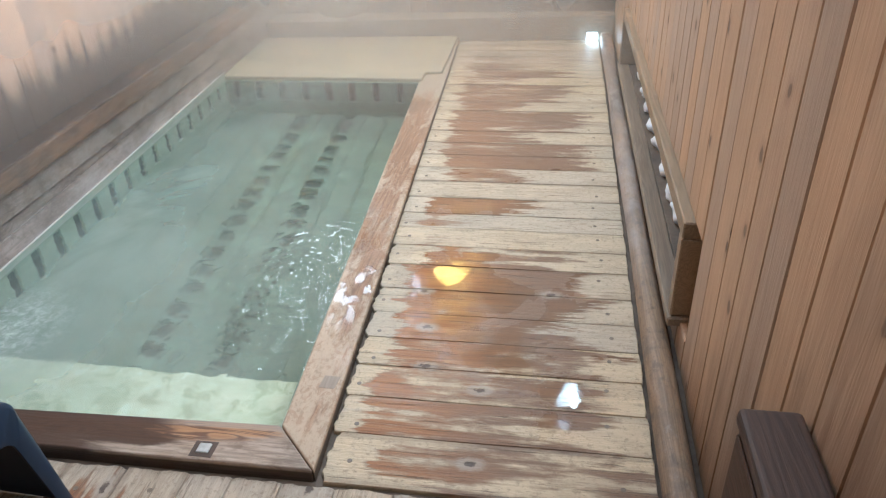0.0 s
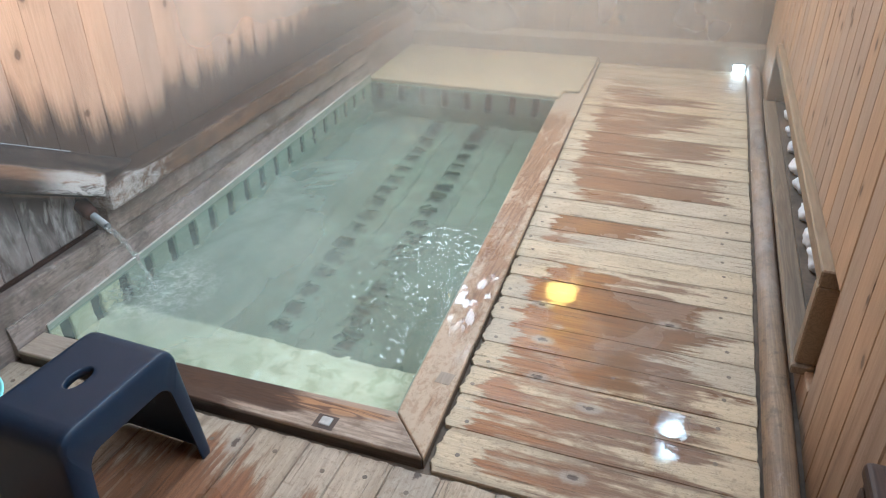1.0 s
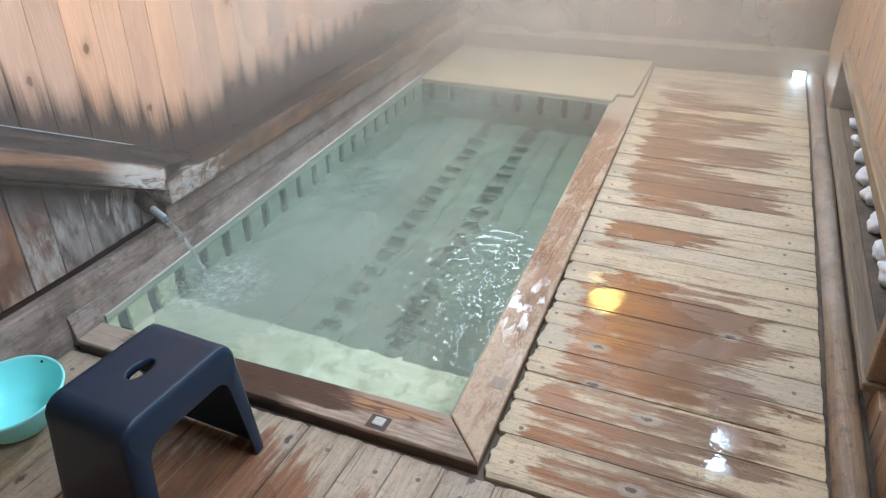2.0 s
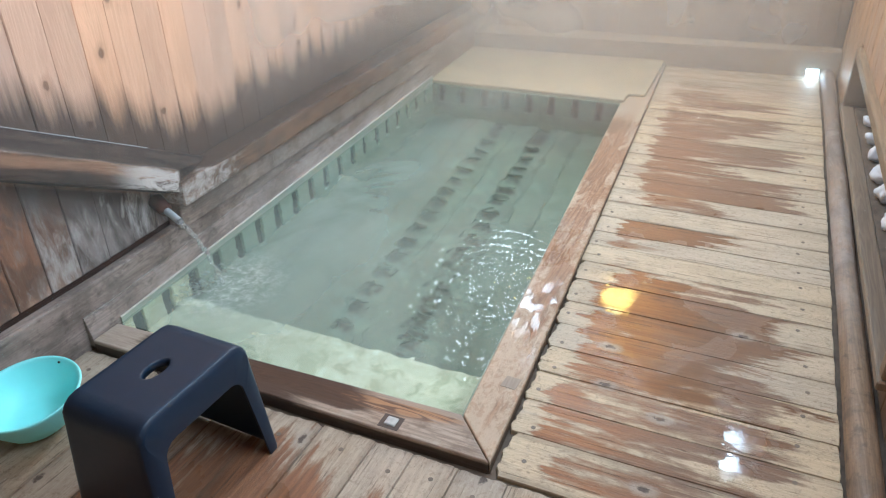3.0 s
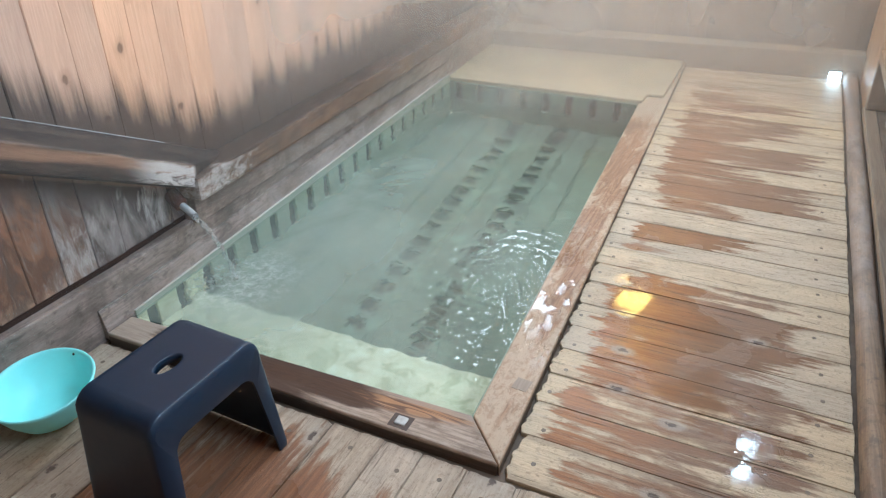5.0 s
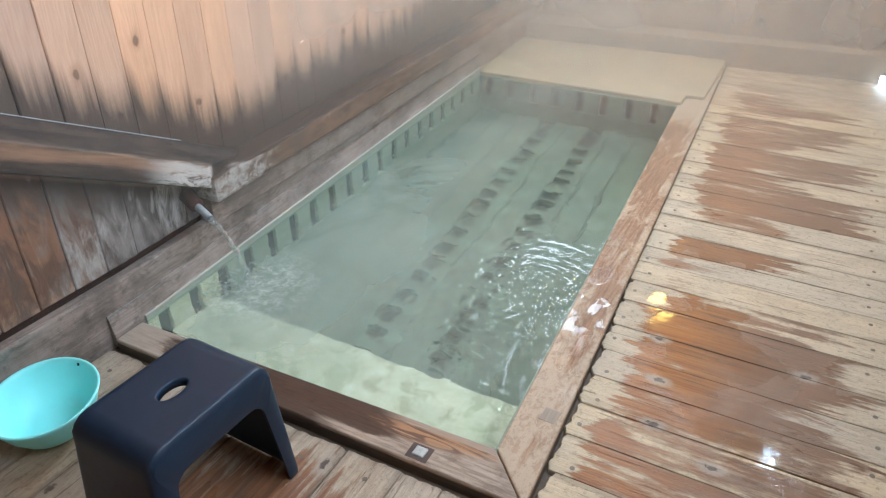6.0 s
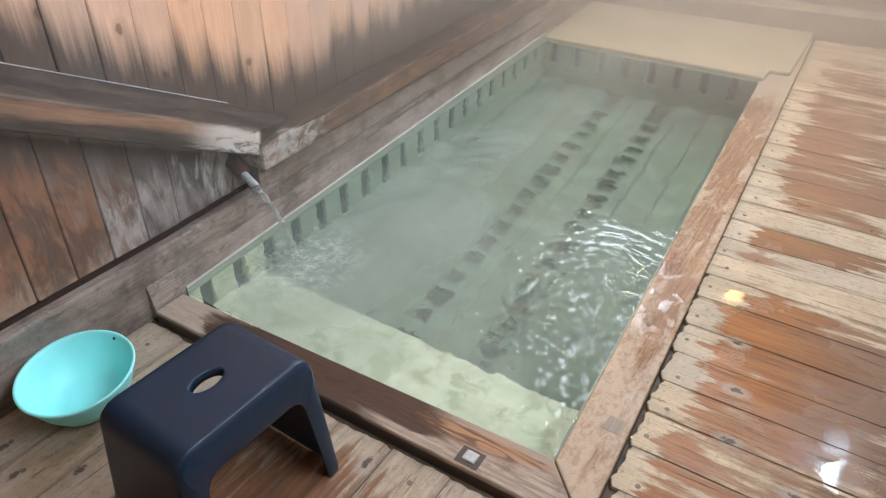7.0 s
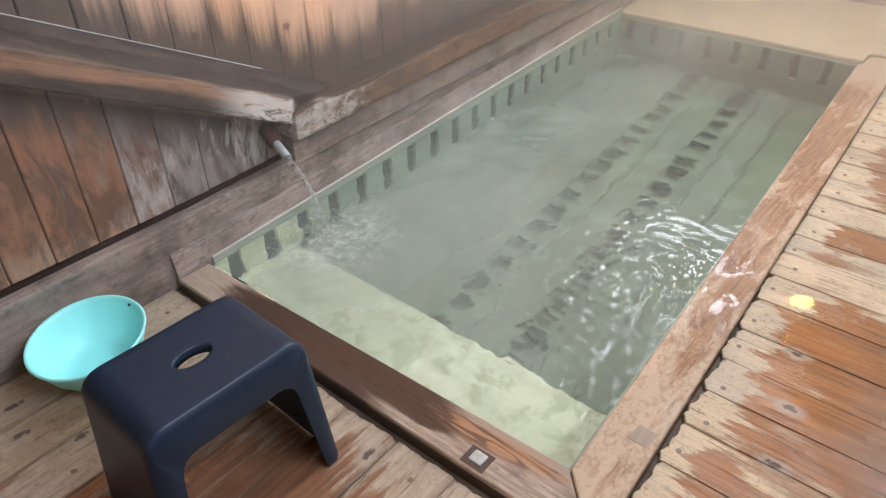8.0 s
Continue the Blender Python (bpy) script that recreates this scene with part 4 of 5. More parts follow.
tagged(part("far_kerb", prism([(LW - 0.17, 3.36, -0.06), (LW - 0.17, FAR - 0.001, -0.06), (LW - 0.17, FAR - 0.001, 0.135), (LW - 0.17, 3.37, 0.135)],
                              [(RW - 0.002, 3.497, -0.06), (RW - 0.002, FAR - 0.001, -0.06), (RW - 0.002, FAR - 0.001, 0.15), (RW - 0.002, 3.503, 0.15)], 0.006), FAR_BEAM), "pale wooden step beam at the far wall", "beam", "", "structure")

# ---- bath ----
tub = empty("bath_tub", "sunken wooden bath with mineral-green sides and slots", "bath", "structure")
POOL_Z, DEEP, BX, BY = 0.021, -0.50, -1.118, 2.54


def slotted(n, pitch, first, width, z0, z1, span, at):
    """A board side with narrow slots: returns rectangles (u0, u1, z0, z1) of wood round them."""
    rects, u = [], at
    for k in range(n):
        s = first + k * pitch
        rects.append((u, s, z0, z1))
        u = s + width
    rects.append((u, span, z0, z1))
    return rects


# West and north sides: a solid foot, staves with slots between them, a top rail.
for y0, y1, z0, z1 in slotted(19, 0.131, 0.051, 0.044, -0.24, 0.006, BY, 0.0):
    part("stave", lean(box(-1.15, BX - 0.001, y0, y1, z0, z1, 0.003), POOL_SKEW), STEP if y1 < 0.33 else TUB, tub)
part("liner", rise(lean(box(BX - 0.001, BX + 0.0035, 0.004, BY - 0.004, 0.006, 0.0345, 0.001), POOL_SKEW), 0.011, 0.02), TUB, tub)
part("edge_strip", rise(lean(box(BX - 0.0025, BX + 0.0042, 0.004, BY - 0.004, 0.035, 0.039, 0.001), POOL_SKEW), 0.011, 0.02), LINER, tub, "thin white mineral-crusted edge strip")
part("side_board", lean(box(-1.15, BX - 0.001, 0, BY, DEEP - 0.06, -0.24, 0), POOL_SKEW), TUB, tub)
# A near-black sheet close behind the staves paints the slots' inner shade.
part("side_backing", lean(box(-1.19, BX - 0.014, 0, BY, -0.35, 0.004, 0), POOL_SKEW), HOLE_SHADE, tub)
for x0, x1, z0, z1 in slotted(8, 0.1335, -1.2135, 0.037, -0.30, 0.004, rim_x(BY) + 0.01, -1.252):
    part("stave", box(x0, x1, BY, BY + 0.045, z0, z1, 0.003), TUB_DIM, tub)
part("top_rail", box(-1.26, rim_x(BY) + 0.01, BY - 0.002, BY + 0.045, 0.0045, 0.014, 0.003), TUB, tub)
part("side_board", box(-1.27, rim_x(BY) + 0.02, BY, BY + 0.045, DEEP - 0.06, -0.30, 0), TUB_DIM, tub)
part("side_backing", box(-1.27, rim_x(BY) + 0.012, BY + 0.014, BY + 0.08, DEEP - 0.06, 0.01, 0), HOLE_SHADE, tub)
part("side_board", prism([(rim_x(0), 0, DEEP - 0.06), (0.03, 0, DEEP - 0.06), (0.03, 0, 0.01), (rim_x(0), 0, 0.01)],
                         [(rim_x(BY), BY, DEEP - 0.06), (rim_x(BY) + 0.03, BY, DEEP - 0.06), (rim_x(BY) + 0.03, BY, 0.01), (rim_x(BY), BY, 0.01)]), TUB, tub)
part("side_board", box(-1.19, 0.03, -0.05, 0.0, DEEP - 0.06, 0.005, 0), TUB, tub)
part("step", box(BX - 0.006, -0.008, 0.0, 0.285, DEEP - 0.06, -0.15, 0.008, 2), STEP, tub, "pale green sunken step")
part("bed", box(-1.30, 0.03, -0.05, BY + 0.08, DEEP - 0.12, DEEP - 0.045, 0), VEILED_BED, tub)
floor_edges = [BX, -0.985, -0.86, -0.735, -0.60, -0.475, -0.35, -0.225, -0.10, 0.0]
for k, (x0, x1) in enumerate(zip(floor_edges, floor_edges[1:])):
    wide = 0.072 if k in (3, 5) else 0.0035
    part("floor_board", lean(box(x0 + wide, x1, 0.285, BY, DEEP - 0.03, DEEP, 0.003), -0.045), TUB_DIM, tub)
# Cross slats that break the two wide gaps into a row of dark openings.
rng = random.Random(8)
for k in range(16):
    for x in (-0.735, -0.475):
        y0, y1 = 0.50 + k * 0.118 + rng.uniform(-0.012, 0.012), 0.538 + k * 0.118 + rng.uniform(-0.014, 0.014)
        part("slat", lean(box(x - 0.002, x + 0.074, y0, y1, DEEP - 0.03, DEEP - 0.004, 0.002), -0.045), TUB_DIM, tub)

RZ, RY = 0.026, 3.49
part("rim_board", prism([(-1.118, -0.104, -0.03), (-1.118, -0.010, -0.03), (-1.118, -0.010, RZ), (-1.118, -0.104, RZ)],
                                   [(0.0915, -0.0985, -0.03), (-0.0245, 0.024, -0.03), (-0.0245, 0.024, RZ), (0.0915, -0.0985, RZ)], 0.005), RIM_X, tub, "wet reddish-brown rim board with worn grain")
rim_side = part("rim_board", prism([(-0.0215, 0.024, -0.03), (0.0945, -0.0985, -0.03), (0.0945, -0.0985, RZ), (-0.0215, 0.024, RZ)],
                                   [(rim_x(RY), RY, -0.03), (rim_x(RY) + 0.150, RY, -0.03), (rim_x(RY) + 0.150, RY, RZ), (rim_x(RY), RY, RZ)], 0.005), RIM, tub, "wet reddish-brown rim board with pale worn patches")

part("inlay", prism([(0.027, 0.158, 0.02), (0.0675, 0.156, 0.02), (0.072, 0.200, 0.02), (0.0315, 0.202, 0.02)],
                    [(0.027, 0.158, RZ + 0.0008), (0.0675, 0.156, RZ + 0.0008), (0.072, 0.200, RZ + 0.0008), (0.0315, 0.202, RZ + 0.0008)]), INLAY, rim_side, "grey wooden inlay patch")

cover = empty("bath_cover", "smooth pale tan slab covering the far end of the bath", "cover")
CL, CF = -1.137 + POOL_SKEW * 2.5, rim_x(2.55) + 0.018
lip = [(CL, 2.546), (-0.9, 2.549), (-0.5, 2.548), (CF - 0.006, 2.546), (CF, 2.551), (CF + 0.002, 2.655), (CF + 0.012, 2.668), (CF + 0.078, 2.676), (CF + 0.089, 2.688), (CF + 0.088, 2.9), (CF + 0.086, 3.10), (CF + 0.082, 3.42), (CL - 0.06, 3.355)]
slab = prism([(x, y, 0.0266) for x, y in lip], [(x, y, 0.043) for x, y in lip])
bmesh.ops.bevel(slab, geom=[e for e in slab.edges if all(v.co.z > 0.04 for v in e.verts)], offset=0.0095, segments=4, affect="EDGES", profile=0.5)
part("slab", slab, SLAB, cover)
part("front_board", box(CL + 0.014, rim_x(2.55) - 0.002, 2.5475, 2.586, 0.0145, 0.0263, 0.002), SLAB, cover)
part("support", box(CL + 0.012, rim_x(2.5) - 0.002, 2.5865, 3.33, -0.02, 0.0262, 0.002), SLAB, cover)

# Water: one sheet with small waves, rings about the falling stream and a busy patch by the rim.
NX, NY = 200, 420
xs, ys = np.linspace(0, 1, NX + 1), np.linspace(0.0, BY + 0.04, NY + 1)
verts, faces = [], []
for y in ys:
    for u in xs:
        left = BX - 0.03 + POOL_SKEW * y
        x = left + u * (rim_x(y) + 0.004 - left)
        d = math.hypot(x + 1.0, y - 0.28)
        z = 0.0013 * math.exp(-d * 4.5) * math.cos(d * 95) + 0.0018 * noise.noise(Vector((x * 6, y * 5, 0.3))) + 0.0007 * noise.noise(Vector((x * 24, y * 19, 8.3)))
        z += 0.0011 * math.exp(-(((x - left) / 0.2) ** 2)) * noise.noise(Vector((x * 26, y * 30, 4.0)))
        e = math.exp(-(((x + 0.17) / 0.25) ** 2 + ((y - 0.52) / 0.38) ** 2))
        c = math.hypot(x + 0.17, y - 0.6)
        far = math.exp(-(((x + 0.17) / 0.32) ** 2 + ((y - 0.52) / 0.5) ** 2))
        z += far * 0.0030 * noise.noise(Vector((x * 42, y * 33, 7.0)))
        z += e * (0.0042 * noise.noise(Vector((x * 15, y * 11, 2.0))) + 0.0026 * noise.noise(Vector((x * 38, y * 29, 5.0))) + 0.0013 * math.cos(c * 135 + 5 * noise.noise(Vector((x * 7, y * 7, 1.0)))))
        verts.append((x, y, POOL_Z + z))
for j in range(NY):
    for i in range(NX):
        a = j * (NX + 1) + i
        faces.append((a, a + 1, a + NX + 2, a + NX + 1))
me = bpy.data.meshes.new("water")
me.from_pydata(verts, [], faces)
me.materials.append(WATER)
for p in me.polygons:
    p.use_smooth = True
water = tagged(new("water", me), "cloudy pale green hot spring water with ripples", "water", "", "structure")
water.visible_shadow = False

drain = empty("drain_plate", "small square steel plate set in the rim", "plate")
# A flush dark pad paints the shade of the recess round the plate.
part("recess", box(-0.199, -0.145, -0.092, -0.046, 0.012, RZ + 0.0006, 0.0003), RECESS_SHADE, drain)
part("plate", box(-0.187, -0.157, -0.0815, -0.0525, 0.018, RZ + 0.0035, 0.004, 3), PLATE, drain, "small square steel cap")

# Spout and falling water.
spout = empty("water_spout", "grey pipe in a rusty collar pouring hot water", "spout")
part("collar", tube([(LW + 0.002, 0.283, 0.288), (-1.135, 0.273, 0.272), (-1.124, 0.270, 0.268), (-1.118, 0.2685, 0.2665)], [0.025, 0.023, 0.022, 0.0135], 18), RUST, spout, "rusty brown collar", True)
part("pipe", tube([(-1.15, 0.277, 0.275), (-1.09, 0.2615, 0.259), (-1.058, 0.2535, 0.249)], [0.0115, 0.0115, 0.0115], 16, False), PVC, spout, "grey plastic pipe", True)
pts, rad = [], []
for k in range(60):
    s = k / 59
    pts.append((-1.064 + 0.094 * s + 0.0016 * math.sin(0.7 * k), 0.254 + 0.041 * s + 0.0022 * math.cos(0.5 * k), 0.2465 - 0.072 * s - 0.158 * s * s))
    rad.append(0.0088 - 0.0035 * s + 0.0016 * math.sin(k * 0.9) + 0.0012 * math.sin(k * 0.37 + 1))
part("stream", tube(pts, rad, 10), JET, spout, "thin falling stream of clear water", True)

# ---- foot lamp, wall lamp, ceiling lamp ----
foot = empty("foot_lamp", "small square cool-white lamp low at the wall", "lamp", at=(0.782, 3.463, 0.0))
part("housing", box(-0.036, 0.036, 0.0, 0.028, 0.0, 0.056, 0.004), DARK_METAL, foot)
part("lens", box(-0.033, 0.033, -0.010, 0.002, 0.004, 0.052, 0.005), GLOW_FOOT, foot, "glowing cool-white glass")

wall_lamp = empty("wall_lamp", "warm yellow globe lamp on a wall bracket", "lamp", at=(-0.16, FAR, 1.74))
part("bracket", box(-0.05, 0.05, -0.03, 0.0, -0.05, 0.05, 0.006), DARK_METAL, wall_lamp)
part("arm", tube([(0, -0.02, 0), (0, -0.09, 0)], [0.014, 0.014], 12), DARK_METAL, wall_lamp)
bm = bmesh.new()
bmesh.ops.create_uvsphere(bm, u_segments=24, v_segments=16, radius=0.12)
bmesh.ops.translate(bm, vec=(0, -0.2, 0), verts=bm.verts)
part("globe", bm, GLOW_WARM, wall_lamp, "glowing yellow glass globe", True)

tube_lamp = empty("ceiling_lamp", "cool-white panel lamp on the ceiling", "lamp", at=(0.80, 2.85, TOP))
part("housing", box(-0.09, 0.09, -0.30, 0.30, -0.04, 0.0, 0.006), DARK_METAL, tube_lamp)
part("diffuser", box(-0.055, 0.055, -0.17, 0.17, -0.06, -0.041, 0.006, 2), GLOW_WHITE, tube_lamp, "glowing white diffuser")


# ---- stool ----
def along(points, n):
    """n + 1 points at even steps along a polyline of (y, z)."""
    pts = np.array(points, float)
    d = np.r_[0, np.cumsum(np.linalg.norm(np.diff(pts, axis=0), axis=1))]
    s = np.linspace(0, d[-1], n + 1)
    return list(zip(np.interp(s, d, pts[:, 0]), np.interp(s, d, pts[:, 1])))


def bath_stool():
    """One moulded piece: a top with a grip hole, two flared end legs and aprons that arch between them."""
    H, hx, hy, fl, r = 0.318, 0.107, 0.155, 0.021, 0.040
    half = [(-(hy + fl), 0.0), (-hy, H - r)]
    half += [(-hy + r * (1 - math.cos(a)), H - r + r * math.sin(a)) for a in (math.pi / 2 * k / 8 for k in range(1, 9))]
    inner = [(-(hy + fl - 0.036), 0.0), (-(hy - 0.041), H - 0.108)]
    inner += [(-(hy - 0.041) + 0.034 * (1 - math.cos(a)), H - 0.108 + 0.034 * math.sin(a)) for a in (math.pi / 2 * k / 8 for k in range(1, 9))]
    n_leg, n_top = 20, 40
    leg_o, leg_i = along(half, n_leg), along(inner, n_leg)
    top_o = [(half[-1][0] * (1 - 2 * k / n_top), H) for k in range(1, n_top)]
    top_i = [(inner[-1][0] * (1 - 2 * k / n_top), inner[-1][1]) for k in range(1, n_top)]
    path = leg_o + top_o + [(-y, z) for y, z in leg_o[::-1]]
    arch = leg_i + top_i + [(-y, z) for y, z in leg_i[::-1]]
    N = 28
    bm = bmesh.new()
    rows = []
    for y, z in path:
        t = min(1.0, z / H)
        w = hx + 0.025 * (1 - t)
        row = []
        for i in range(N + 1):
            u = -1 + 2 * i / N
            edge = max(0.0, abs(u) - 0.86) / 0.14
            drop = 0.014 * (1 - math.sqrt(max(0.0, 1 - edge * edge)))
            up = max(0.0, (t - 0.8) / 0.2)
            row.append(bm.verts.new((w * u, y + (drop if y < 0 else -drop) * (1 - up), z - drop * up)))
        rows.append(row)
    hole = []
    for a, b in zip(rows, rows[1:]):
        for i in range(N):
            f = bm.faces.new((a[i], b[i], b[i + 1], a[i + 1]))
            c = f.calc_center_median()
            if (c.x / 0.021) ** 2 + (c.y / 0.037) ** 2 < 1 and c.z > 0.2:
                hole.append(f)
    bmesh.ops.delete(bm, geom=hole, context="FACES")
    for v in bm.verts:
        if v.is_boundary and v.co.z > 0.30 and abs(v.co.x) < 0.04 and abs(v.co.y) < 0.06:
            a = math.atan2(v.co.y / 0.036, v.co.x / 0.02)
            v.co.x, v.co.y = 0.02 * math.cos(a), 0.036 * math.sin(a)
    st = empty("bath_stool", "navy blue plastic bath stool with a grip hole", "stool")
    for side, col in ((-1, 0), (1, N)):
        low = []
        for (y, z), row in zip(arch, rows):
            w = hx + 0.025 * (1 - z / H)
            low.append(bm.verts.new((side * w, y, z)))
        for k in range(len(rows) - 1):
            bm.faces.new((rows[k][col], rows[k + 1][col], low[k + 1], low[k]))
    bmesh.ops.remove_doubles(bm, verts=bm.verts, dist=0.0003)
    bmesh.ops.recalc_face_normals(bm, faces=bm.faces)
    ob = part("body", bm, NAVY, st, "", True)
    sol = ob.modifiers.new("thickness", "SOLIDIFY")
    sol.thickness, sol.offset = 0.006, -1.0
    bev = ob.modifiers.new("round", "BEVEL")
    bev.width, bev.segments, bev.limit_method, bev.angle_limit = 0.0022, 2, "ANGLE", radians(40)
    lm = bmesh.new()
    rings = []
    for grow, z in ((1.0, H - 0.0005), (0.93, H - 0.002), (0.90, H - 0.018), (1.02, H - 0.018), (1.04, H - 0.005)):
        rings.append([lm.verts.new((0.0203 * grow * math.cos(a), 0.0363 * grow * math.sin(a), z)) for a in (2 * math.pi * k / 40 for k in range(40))])
    for a, b in zip(rings, rings[1:]):
        for k in range(40):
            lm.faces.new((a[k], a[(k + 1) % 40], b[(k + 1) % 40], b[k]))
    bmesh.ops.recalc_face_normals(lm, faces=lm.faces)
    part("grip_lip", lm, NAVY, st, "", True)
    return st


stool = bath_stool()
stool.matrix_world = pose(-0.533, -0.387, 0.002, 0, 0, -2)


# ---- basin ----
def wash_basin():
    ob = empty("wash_basin", "turquoise plastic wash basin, empty", "basin")
    bm = bmesh.new()
    prof = [(0.0, 0.006), (0.05, 0.005), (0.066, 0.008), (0.08, 0.018), (0.102, 0.05), (0.118, 0.088), (0.121, 0.099), (0.1265, 0.101), (0.128, 0.097),
            (0.122, 0.086), (0.106, 0.046), (0.084, 0.012), (0.07, 0.0), (0.0, 0.0)]
    S = 64
    rings = []
    for r, z in prof:
        if r == 0:
            rings.append([bm.verts.new((0, 0, z))])
        else:
            rings.append([bm.verts.new((r * math.cos(2 * math.pi * k / S), r * math.sin(2 * math.pi * k / S), z)) for k in range(S)])
    for a, b in zip(rings, rings[1:]):
        for k in range(S):
            j = (k + 1) % S
            if len(a) == 1:
                bm.faces.new((a[0], b[k], b[j]))
            elif len(b) == 1:
                bm.faces.new((a[k], a[j], b[0]))
            else:
                bm.faces.new((a[k], b[k], b[j], a[j]))
    bmesh.ops.recalc_face_normals(bm, faces=bm.faces)
    part("bowl", bm, AQUA, ob, "", True)
    # No opening here: a near-black plug paints the hole's shade.
    hole = part("hanging_hole", tube([(0.1165, 0.0, 0.089), (0.1215, 0.0, 0.0865)], [0.0034, 0.0034], 12), HOLE_SHADE, ob, "small near-black plug for the shaded hanging hole")
    return ob


basin = wash_basin()
basin.matrix_world = pose(-0.998, -0.385, 0.0082, 5.5, 0, 0) @ pose(0, 0, 0, 0, 0, 100)

# ---- deck boards ----
deck = empty("deck", "bleached wooden deck boards, wet and worn brown", "deck", "structure")
rng = random.Random(11)
NAIL_MESH = mesh_of("nail", tube([(0, 0, -0.004), (0, 0, 0.0006), (0, 0, 0.0007), (0, 0, 0.0004)], [0.0062, 0.0060, 0.0044, 0.0036], 12), NAIL)
NAIL_MESH.materials.append(INLAY)
NAIL_MESH.polygons[-1].material_index = 1


def nails(plank, spots):
    for x, y in spots:
        n = new("nail", NAIL_MESH)
        n.parent = plank
        n.location = (x, y, 0.0)


seams = [-0.105, 0.045, 0.17, 0.288, 0.405, 0.524, 0.648, 0.785, 0.905, 1.03, 1.135, 1.26, 1.40, 1.53]
while seams[-1] < 3.42:
    seams.append(seams[-1] + rng.uniform(0.126, 0.138))
# Where the worn, wet part of each board begins and ends, and how far it is worn, from the near board on.
WORN_X = [(0.22, 0.82, 0.46), (0.15, 0.74, 0.66), (0.15, 0.70, 0.66), (0.17, 0.76, 0.74), (0.15, 0.70, 0.85), (0.135, 0.72, 0.95), (0.13, 0.69, 1.0), (0.20, 0.66, 0.75),
          (0.15, 0.30, 0.35), (0.13, 0.27, 0.55), (0.13, 0.50, 1.0), (0.15, 0.35, 0.2), (0.15, 0.55, 0.72), (0.12, 0.74, 0.95), (0.10, 0.70, 0.85), (0.12, 0.46, 0.75),
          (0.09, 0.67, 0.8), (0.08, 0.68, 0.85), (0.13, 0.50, 0.7), (0.08, 0.60, 0.72), (0.10, 0.66, 0.8), (0.07, 0.45, 0.62), (0.11, 0.62, 0.66), (0.06, 0.45, 0.5)]
for k, (y0, y1) in enumerate(zip(seams, seams[1:])):
    if y1 > 3.5:
        y1 = 3.49
    yc, w = (y0 + y1) / 2, y1 - y0 - rng.uniform(0.0002, 0.0014)
    xl = rim_x(yc) + 0.1155 + (rng.uniform(0.002, 0.008) if yc < 0.9 else rng.uniform(0.001, 0.005))
    xr = 0.829 + rng.uniform(-0.004, 0.0)
    p = part("plank", worn_plank(xr - xl, w, 0.026, rng, 0.0075 if yc < 0.9 else 0.0055), DECK_X, deck)
    p.location = ((xl + xr) / 2, yc, rng.uniform(-0.0018, 0.0))
    p.rotation_euler = (0, 0, rng.uniform(-0.001, 0.001))
    begin, end, much = WORN_X[k] if k < len(WORN_X) else (0.1, 0.3, 0.2)
    p.color = (begin + 2, end + 2, much, 1.0)
    L = (xr - xl) / 2
    nails(p, [(-L + rng.uniform(0.03, 0.06), -w * 0.15 + rng.uniform(-0.025, 0.025)), (L - rng.uniform(0.07, 0.1), rng.uniform(-0.25, 0.25) * w)])
xs_near = [-1.13, -0.99, -0.865, -0.735, -0.61, -0.48, -0.335, -0.19, -0.088, 0.026, 0.146, 0.275, 0.40, 0.535, 0.66, 0.829]
# Wear of the near boards; highest by the stool, partly painting its shadow.
WORN_SHADED_Y = [(-0.80, 0.12), (-0.62, 0.25), (-0.50, 0.42), (-0.34, 0.78), (-0.26, 1.0), (-0.20, 1.05), (-0.22, 0.95), (-0.27, 0.8), (-0.33, 0.7), (-0.30, 0.6), (-0.4, 0.6)]
for k, (x0, x1) in enumerate(zip(xs_near, xs_near[1:])):
    w = x1 - x0 - rng.uniform(0.0003, 0.0011)
    end = -0.109 - rng.uniform(0.001, 0.006) if x0 < 0.09 else -0.112
    start = REAR + 0.01
    p = part("plank", worn_plank(end - start, w, 0.026, rng, 0.002, 0.0045), DECK_Y, deck)
    p.location = ((x0 + x1) / 2, (start + end) / 2, rng.uniform(-0.003, 0.0))
    p.rotation_euler = (0, 0, math.pi / 2)
    upto, much = WORN_SHADED_Y[k] if k < len(WORN_SHADED_Y) else (-0.5, 0.55)
    p.color = (0.0, upto + 2, much, 1.0)
    L = (end - start) / 2
    nails(p, [(L - 0.06 - rng.uniform(0, 0.02), rng.uniform(-0.2, 0.2) * w), (L - 0.42 - rng.uniform(0, 0.05), rng.uniform(-0.25, 0.25) * w)])

# ---- wall boards ----


def wall_boards(parent, along_y, face, out, u0, u1, first, z_spans, material, rng, pitch=0.105, tone=None):
    """Upright boards of one wall, one object each; z_spans(a, b) gives the heights that a board covers."""
    u = first
    while u < u1:
        a, b = max(u, u0), min(u + pitch, u1)
        u += pitch
        if b - a < 0.02:
            continue
        for z0, z1 in z_spans(a, b):
            t = rng.uniform(0.0, 0.002)
            lo, hi = sorted((face - out * t, face + out * 0.02))
            if along_y:
                k = SKEW * max(0.0, (a + b) / 2) if out < 0 else 0.0
                bm = box(lo + k, hi + k, a + 0.0012, b - 0.0012, z0, z1, 0.003)
            else:
                bm = box(a + 0.0012, b - 0.0012, lo, hi, z0, z1, 0.003)
            p = part("board", bm, material, parent)
            p.color = tone((a + b) / 2) if tone else (1, 0, 0, 1)


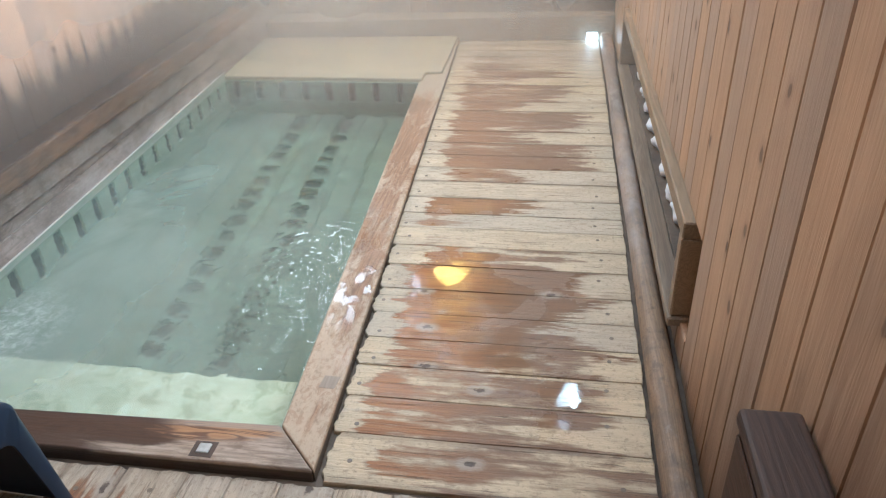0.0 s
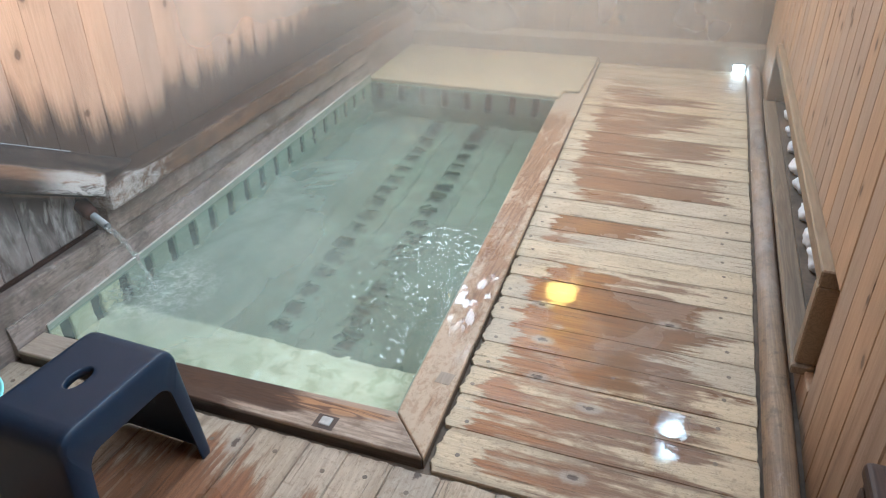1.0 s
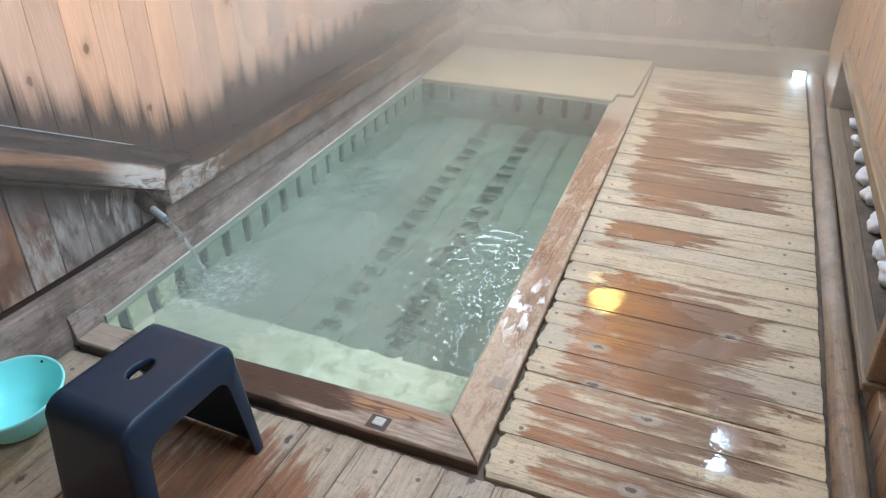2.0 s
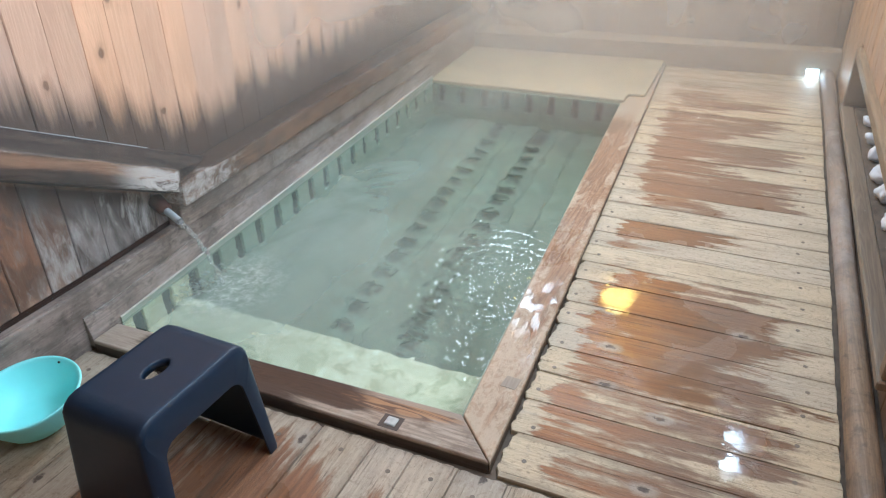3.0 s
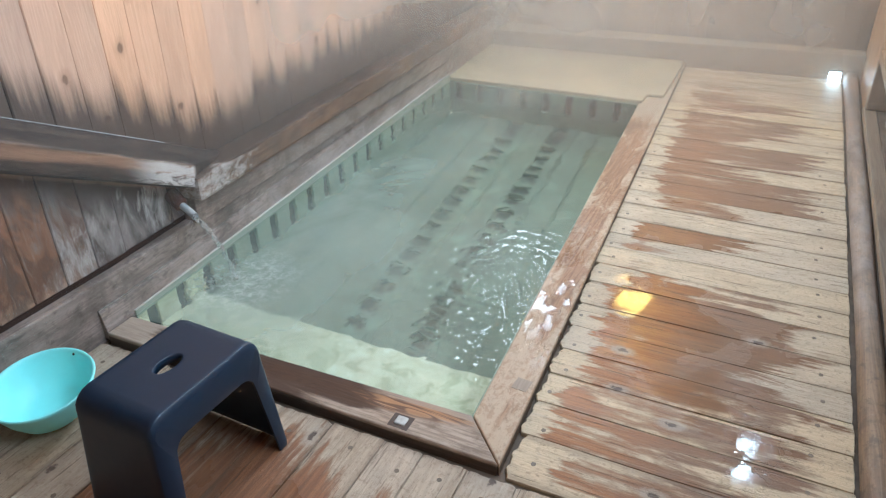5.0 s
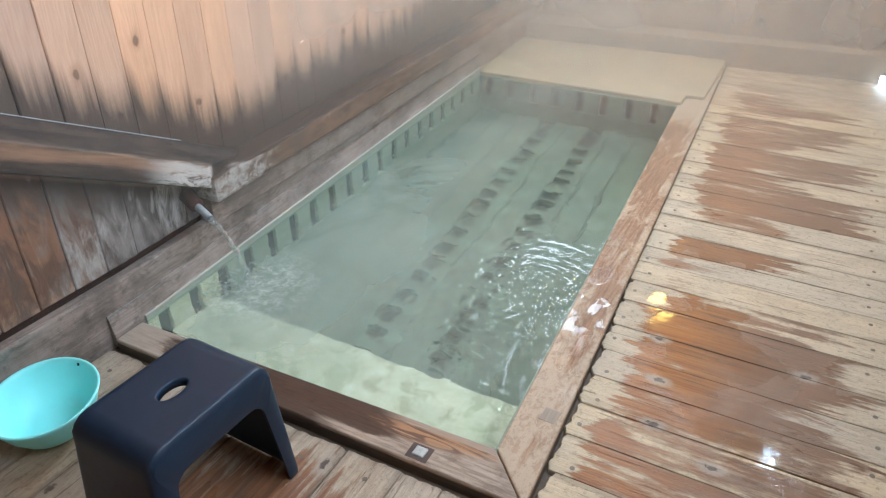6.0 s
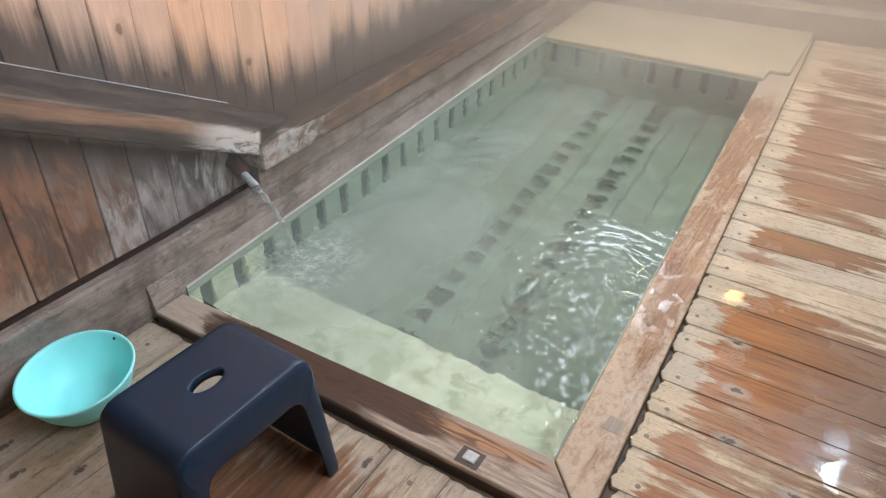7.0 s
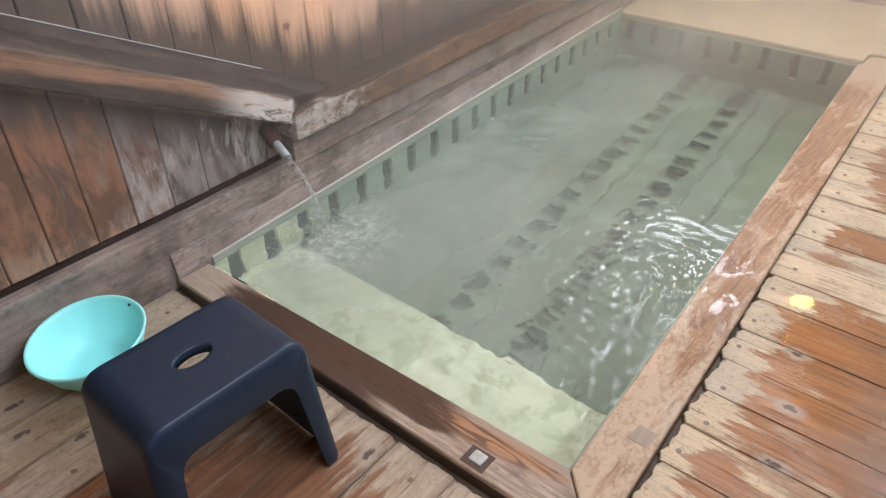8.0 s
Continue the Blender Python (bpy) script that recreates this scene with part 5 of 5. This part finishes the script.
def around_low(a, b):
    spans = [(0.0, TOP)] if b <= WY0 or a >= WY1 else [(0.0, WZ0), (WZ1, TOP)]
    if b > EY0 and a < EY1:
        spans[-1:] = [(spans[-1][0], EZ0), (EZ1, TOP)]
    return spans


def around_high(a, b):
    if b <= HX0 or a >= HX1:
        return [(0.0, TOP)]
    return [(0.0, HZ0), (HZ1, TOP)]


def west_tone(y):
    """How warm brown and how crusted white the foot of a west board is."""
    near = (((-0.24, 0.9, 0.0), (-0.13, 0.72, 0.25), (-0.03, 0.46, 0.8), (0.077, 0.22, 0.55), (0.178, 0.08, 0.4), (0.285, 0.0, 0.8)))
    for end, warm, crusted in near:
        if y < end:
            return (warm, crusted, 0.0, 1.0)
    return (0.3, 0.2, 0.0, 1.0)


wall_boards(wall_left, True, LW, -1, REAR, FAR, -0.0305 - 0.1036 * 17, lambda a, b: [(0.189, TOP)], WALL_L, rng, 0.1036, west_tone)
wall_boards(wall_right, True, RW, 1, REAR, FAR, 0.03 - 0.105 * 17, around_low, WALL_R, rng)
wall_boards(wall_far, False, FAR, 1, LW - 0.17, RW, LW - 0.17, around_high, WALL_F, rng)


# ---- steam at the far end ----


def steam_material(name, amount, lo):
    """Thin drifting vapour: scattered light where it is thick, clear where it is not."""
    g = Graph(name)
    gen = g.node("ShaderNodeTexCoord", out=0)
    x, y, z = g.xyz(gen)
    n = g.noise(g.stretch(g.place(), (1.5, 1.3, 1.1)), 1, 3, 0.5, 0.4)
    side = g.m("MULTIPLY", g.step(x, 0.0, 0.25), g.m("SUBTRACT", 1.0, g.step(x, 0.75, 1.0)))
    tall = g.m("MULTIPLY", g.step(z, 0.0, 0.35), g.m("SUBTRACT", 1.0, g.step(z, 0.55, 1.0)))
    k = g.m("MULTIPLY", g.m("MULTIPLY", side, tall), g.m("MULTIPLY", g.step(n, lo, 0.8), amount))
    veil = g.t.nodes.new("ShaderNodeBsdfTranslucent")
    soft = g.t.nodes.new("ShaderNodeBsdfDiffuse")
    both, clear_, mixed = (g.t.nodes.new(t) for t in ("ShaderNodeAddShader", "ShaderNodeBsdfTransparent", "ShaderNodeMixShader"))
    for v in (veil, soft):
        v.inputs["Color"].default_value = (0.32, 0.3, 0.275, 1)
    g.put(both.inputs[0], veil.outputs[0])
    g.put(both.inputs[1], soft.outputs[0])
    g.put(mixed.inputs[0], k)
    g.put(mixed.inputs[1], clear_.outputs[0])
    g.put(mixed.inputs[2], both.outputs[0])
    g.put(g.out.inputs["Surface"], mixed.outputs[0])
    return g.mat


STEAM = steam_material("white_steam", 0.55, 0.05)
DENSE = steam_material("dense_white_steam", 0.62, -0.25)
WISP = steam_material("faint_white_steam", 0.17, -0.1)
THIN = steam_material("thin_white_steam", 0.36, -0.1)


def steam_wisp(x0, y0, x1, y1, z0, z1, material):
    """An upright veil over the line between two points; it thins out to nothing at all its edges."""
    bm = bmesh.new()
    bm.faces.new([bm.verts.new(p) for p in ((x0, y0, z0), (x1, y1, z0), (x1, y1, z1), (x0, y0, z1))])
    ob = part("steam", bm, material)
    ob.visible_shadow = False
    return tagged(ob, "thin veil of white steam drifting over the bath", "steam", "", "stuff")


for y, z0, z1, x0, x1, material in ((1.3, 0.05, 1.0, -1.22, 1.1, THIN), (2.0, 0.05, 1.1, -1.26, 1.0, THIN), (2.55, 0.09, 1.2, -1.5, 1.1, STEAM), (3.0, 0.09, 1.3, -1.6, 1.1, STEAM), (3.42, 0.12, 1.3, -1.6, 1.2, STEAM)):
    steam_wisp(x0, y, x1, y, z0, z1, material)
# Vapour round the foot lamp, which lights it.
steam_wisp(0.60, 3.42, 0.96, 3.42, -0.14, 0.26, THIN)
# A thin veil that drifts from the spout along the wall.
steam_wisp(-1.045, -0.9, -1.06, 2.6, 0.14, 1.0, WISP)
steam_wisp(-1.07, 0.3, -1.19, 3.4, 0.36, 1.35, DENSE)
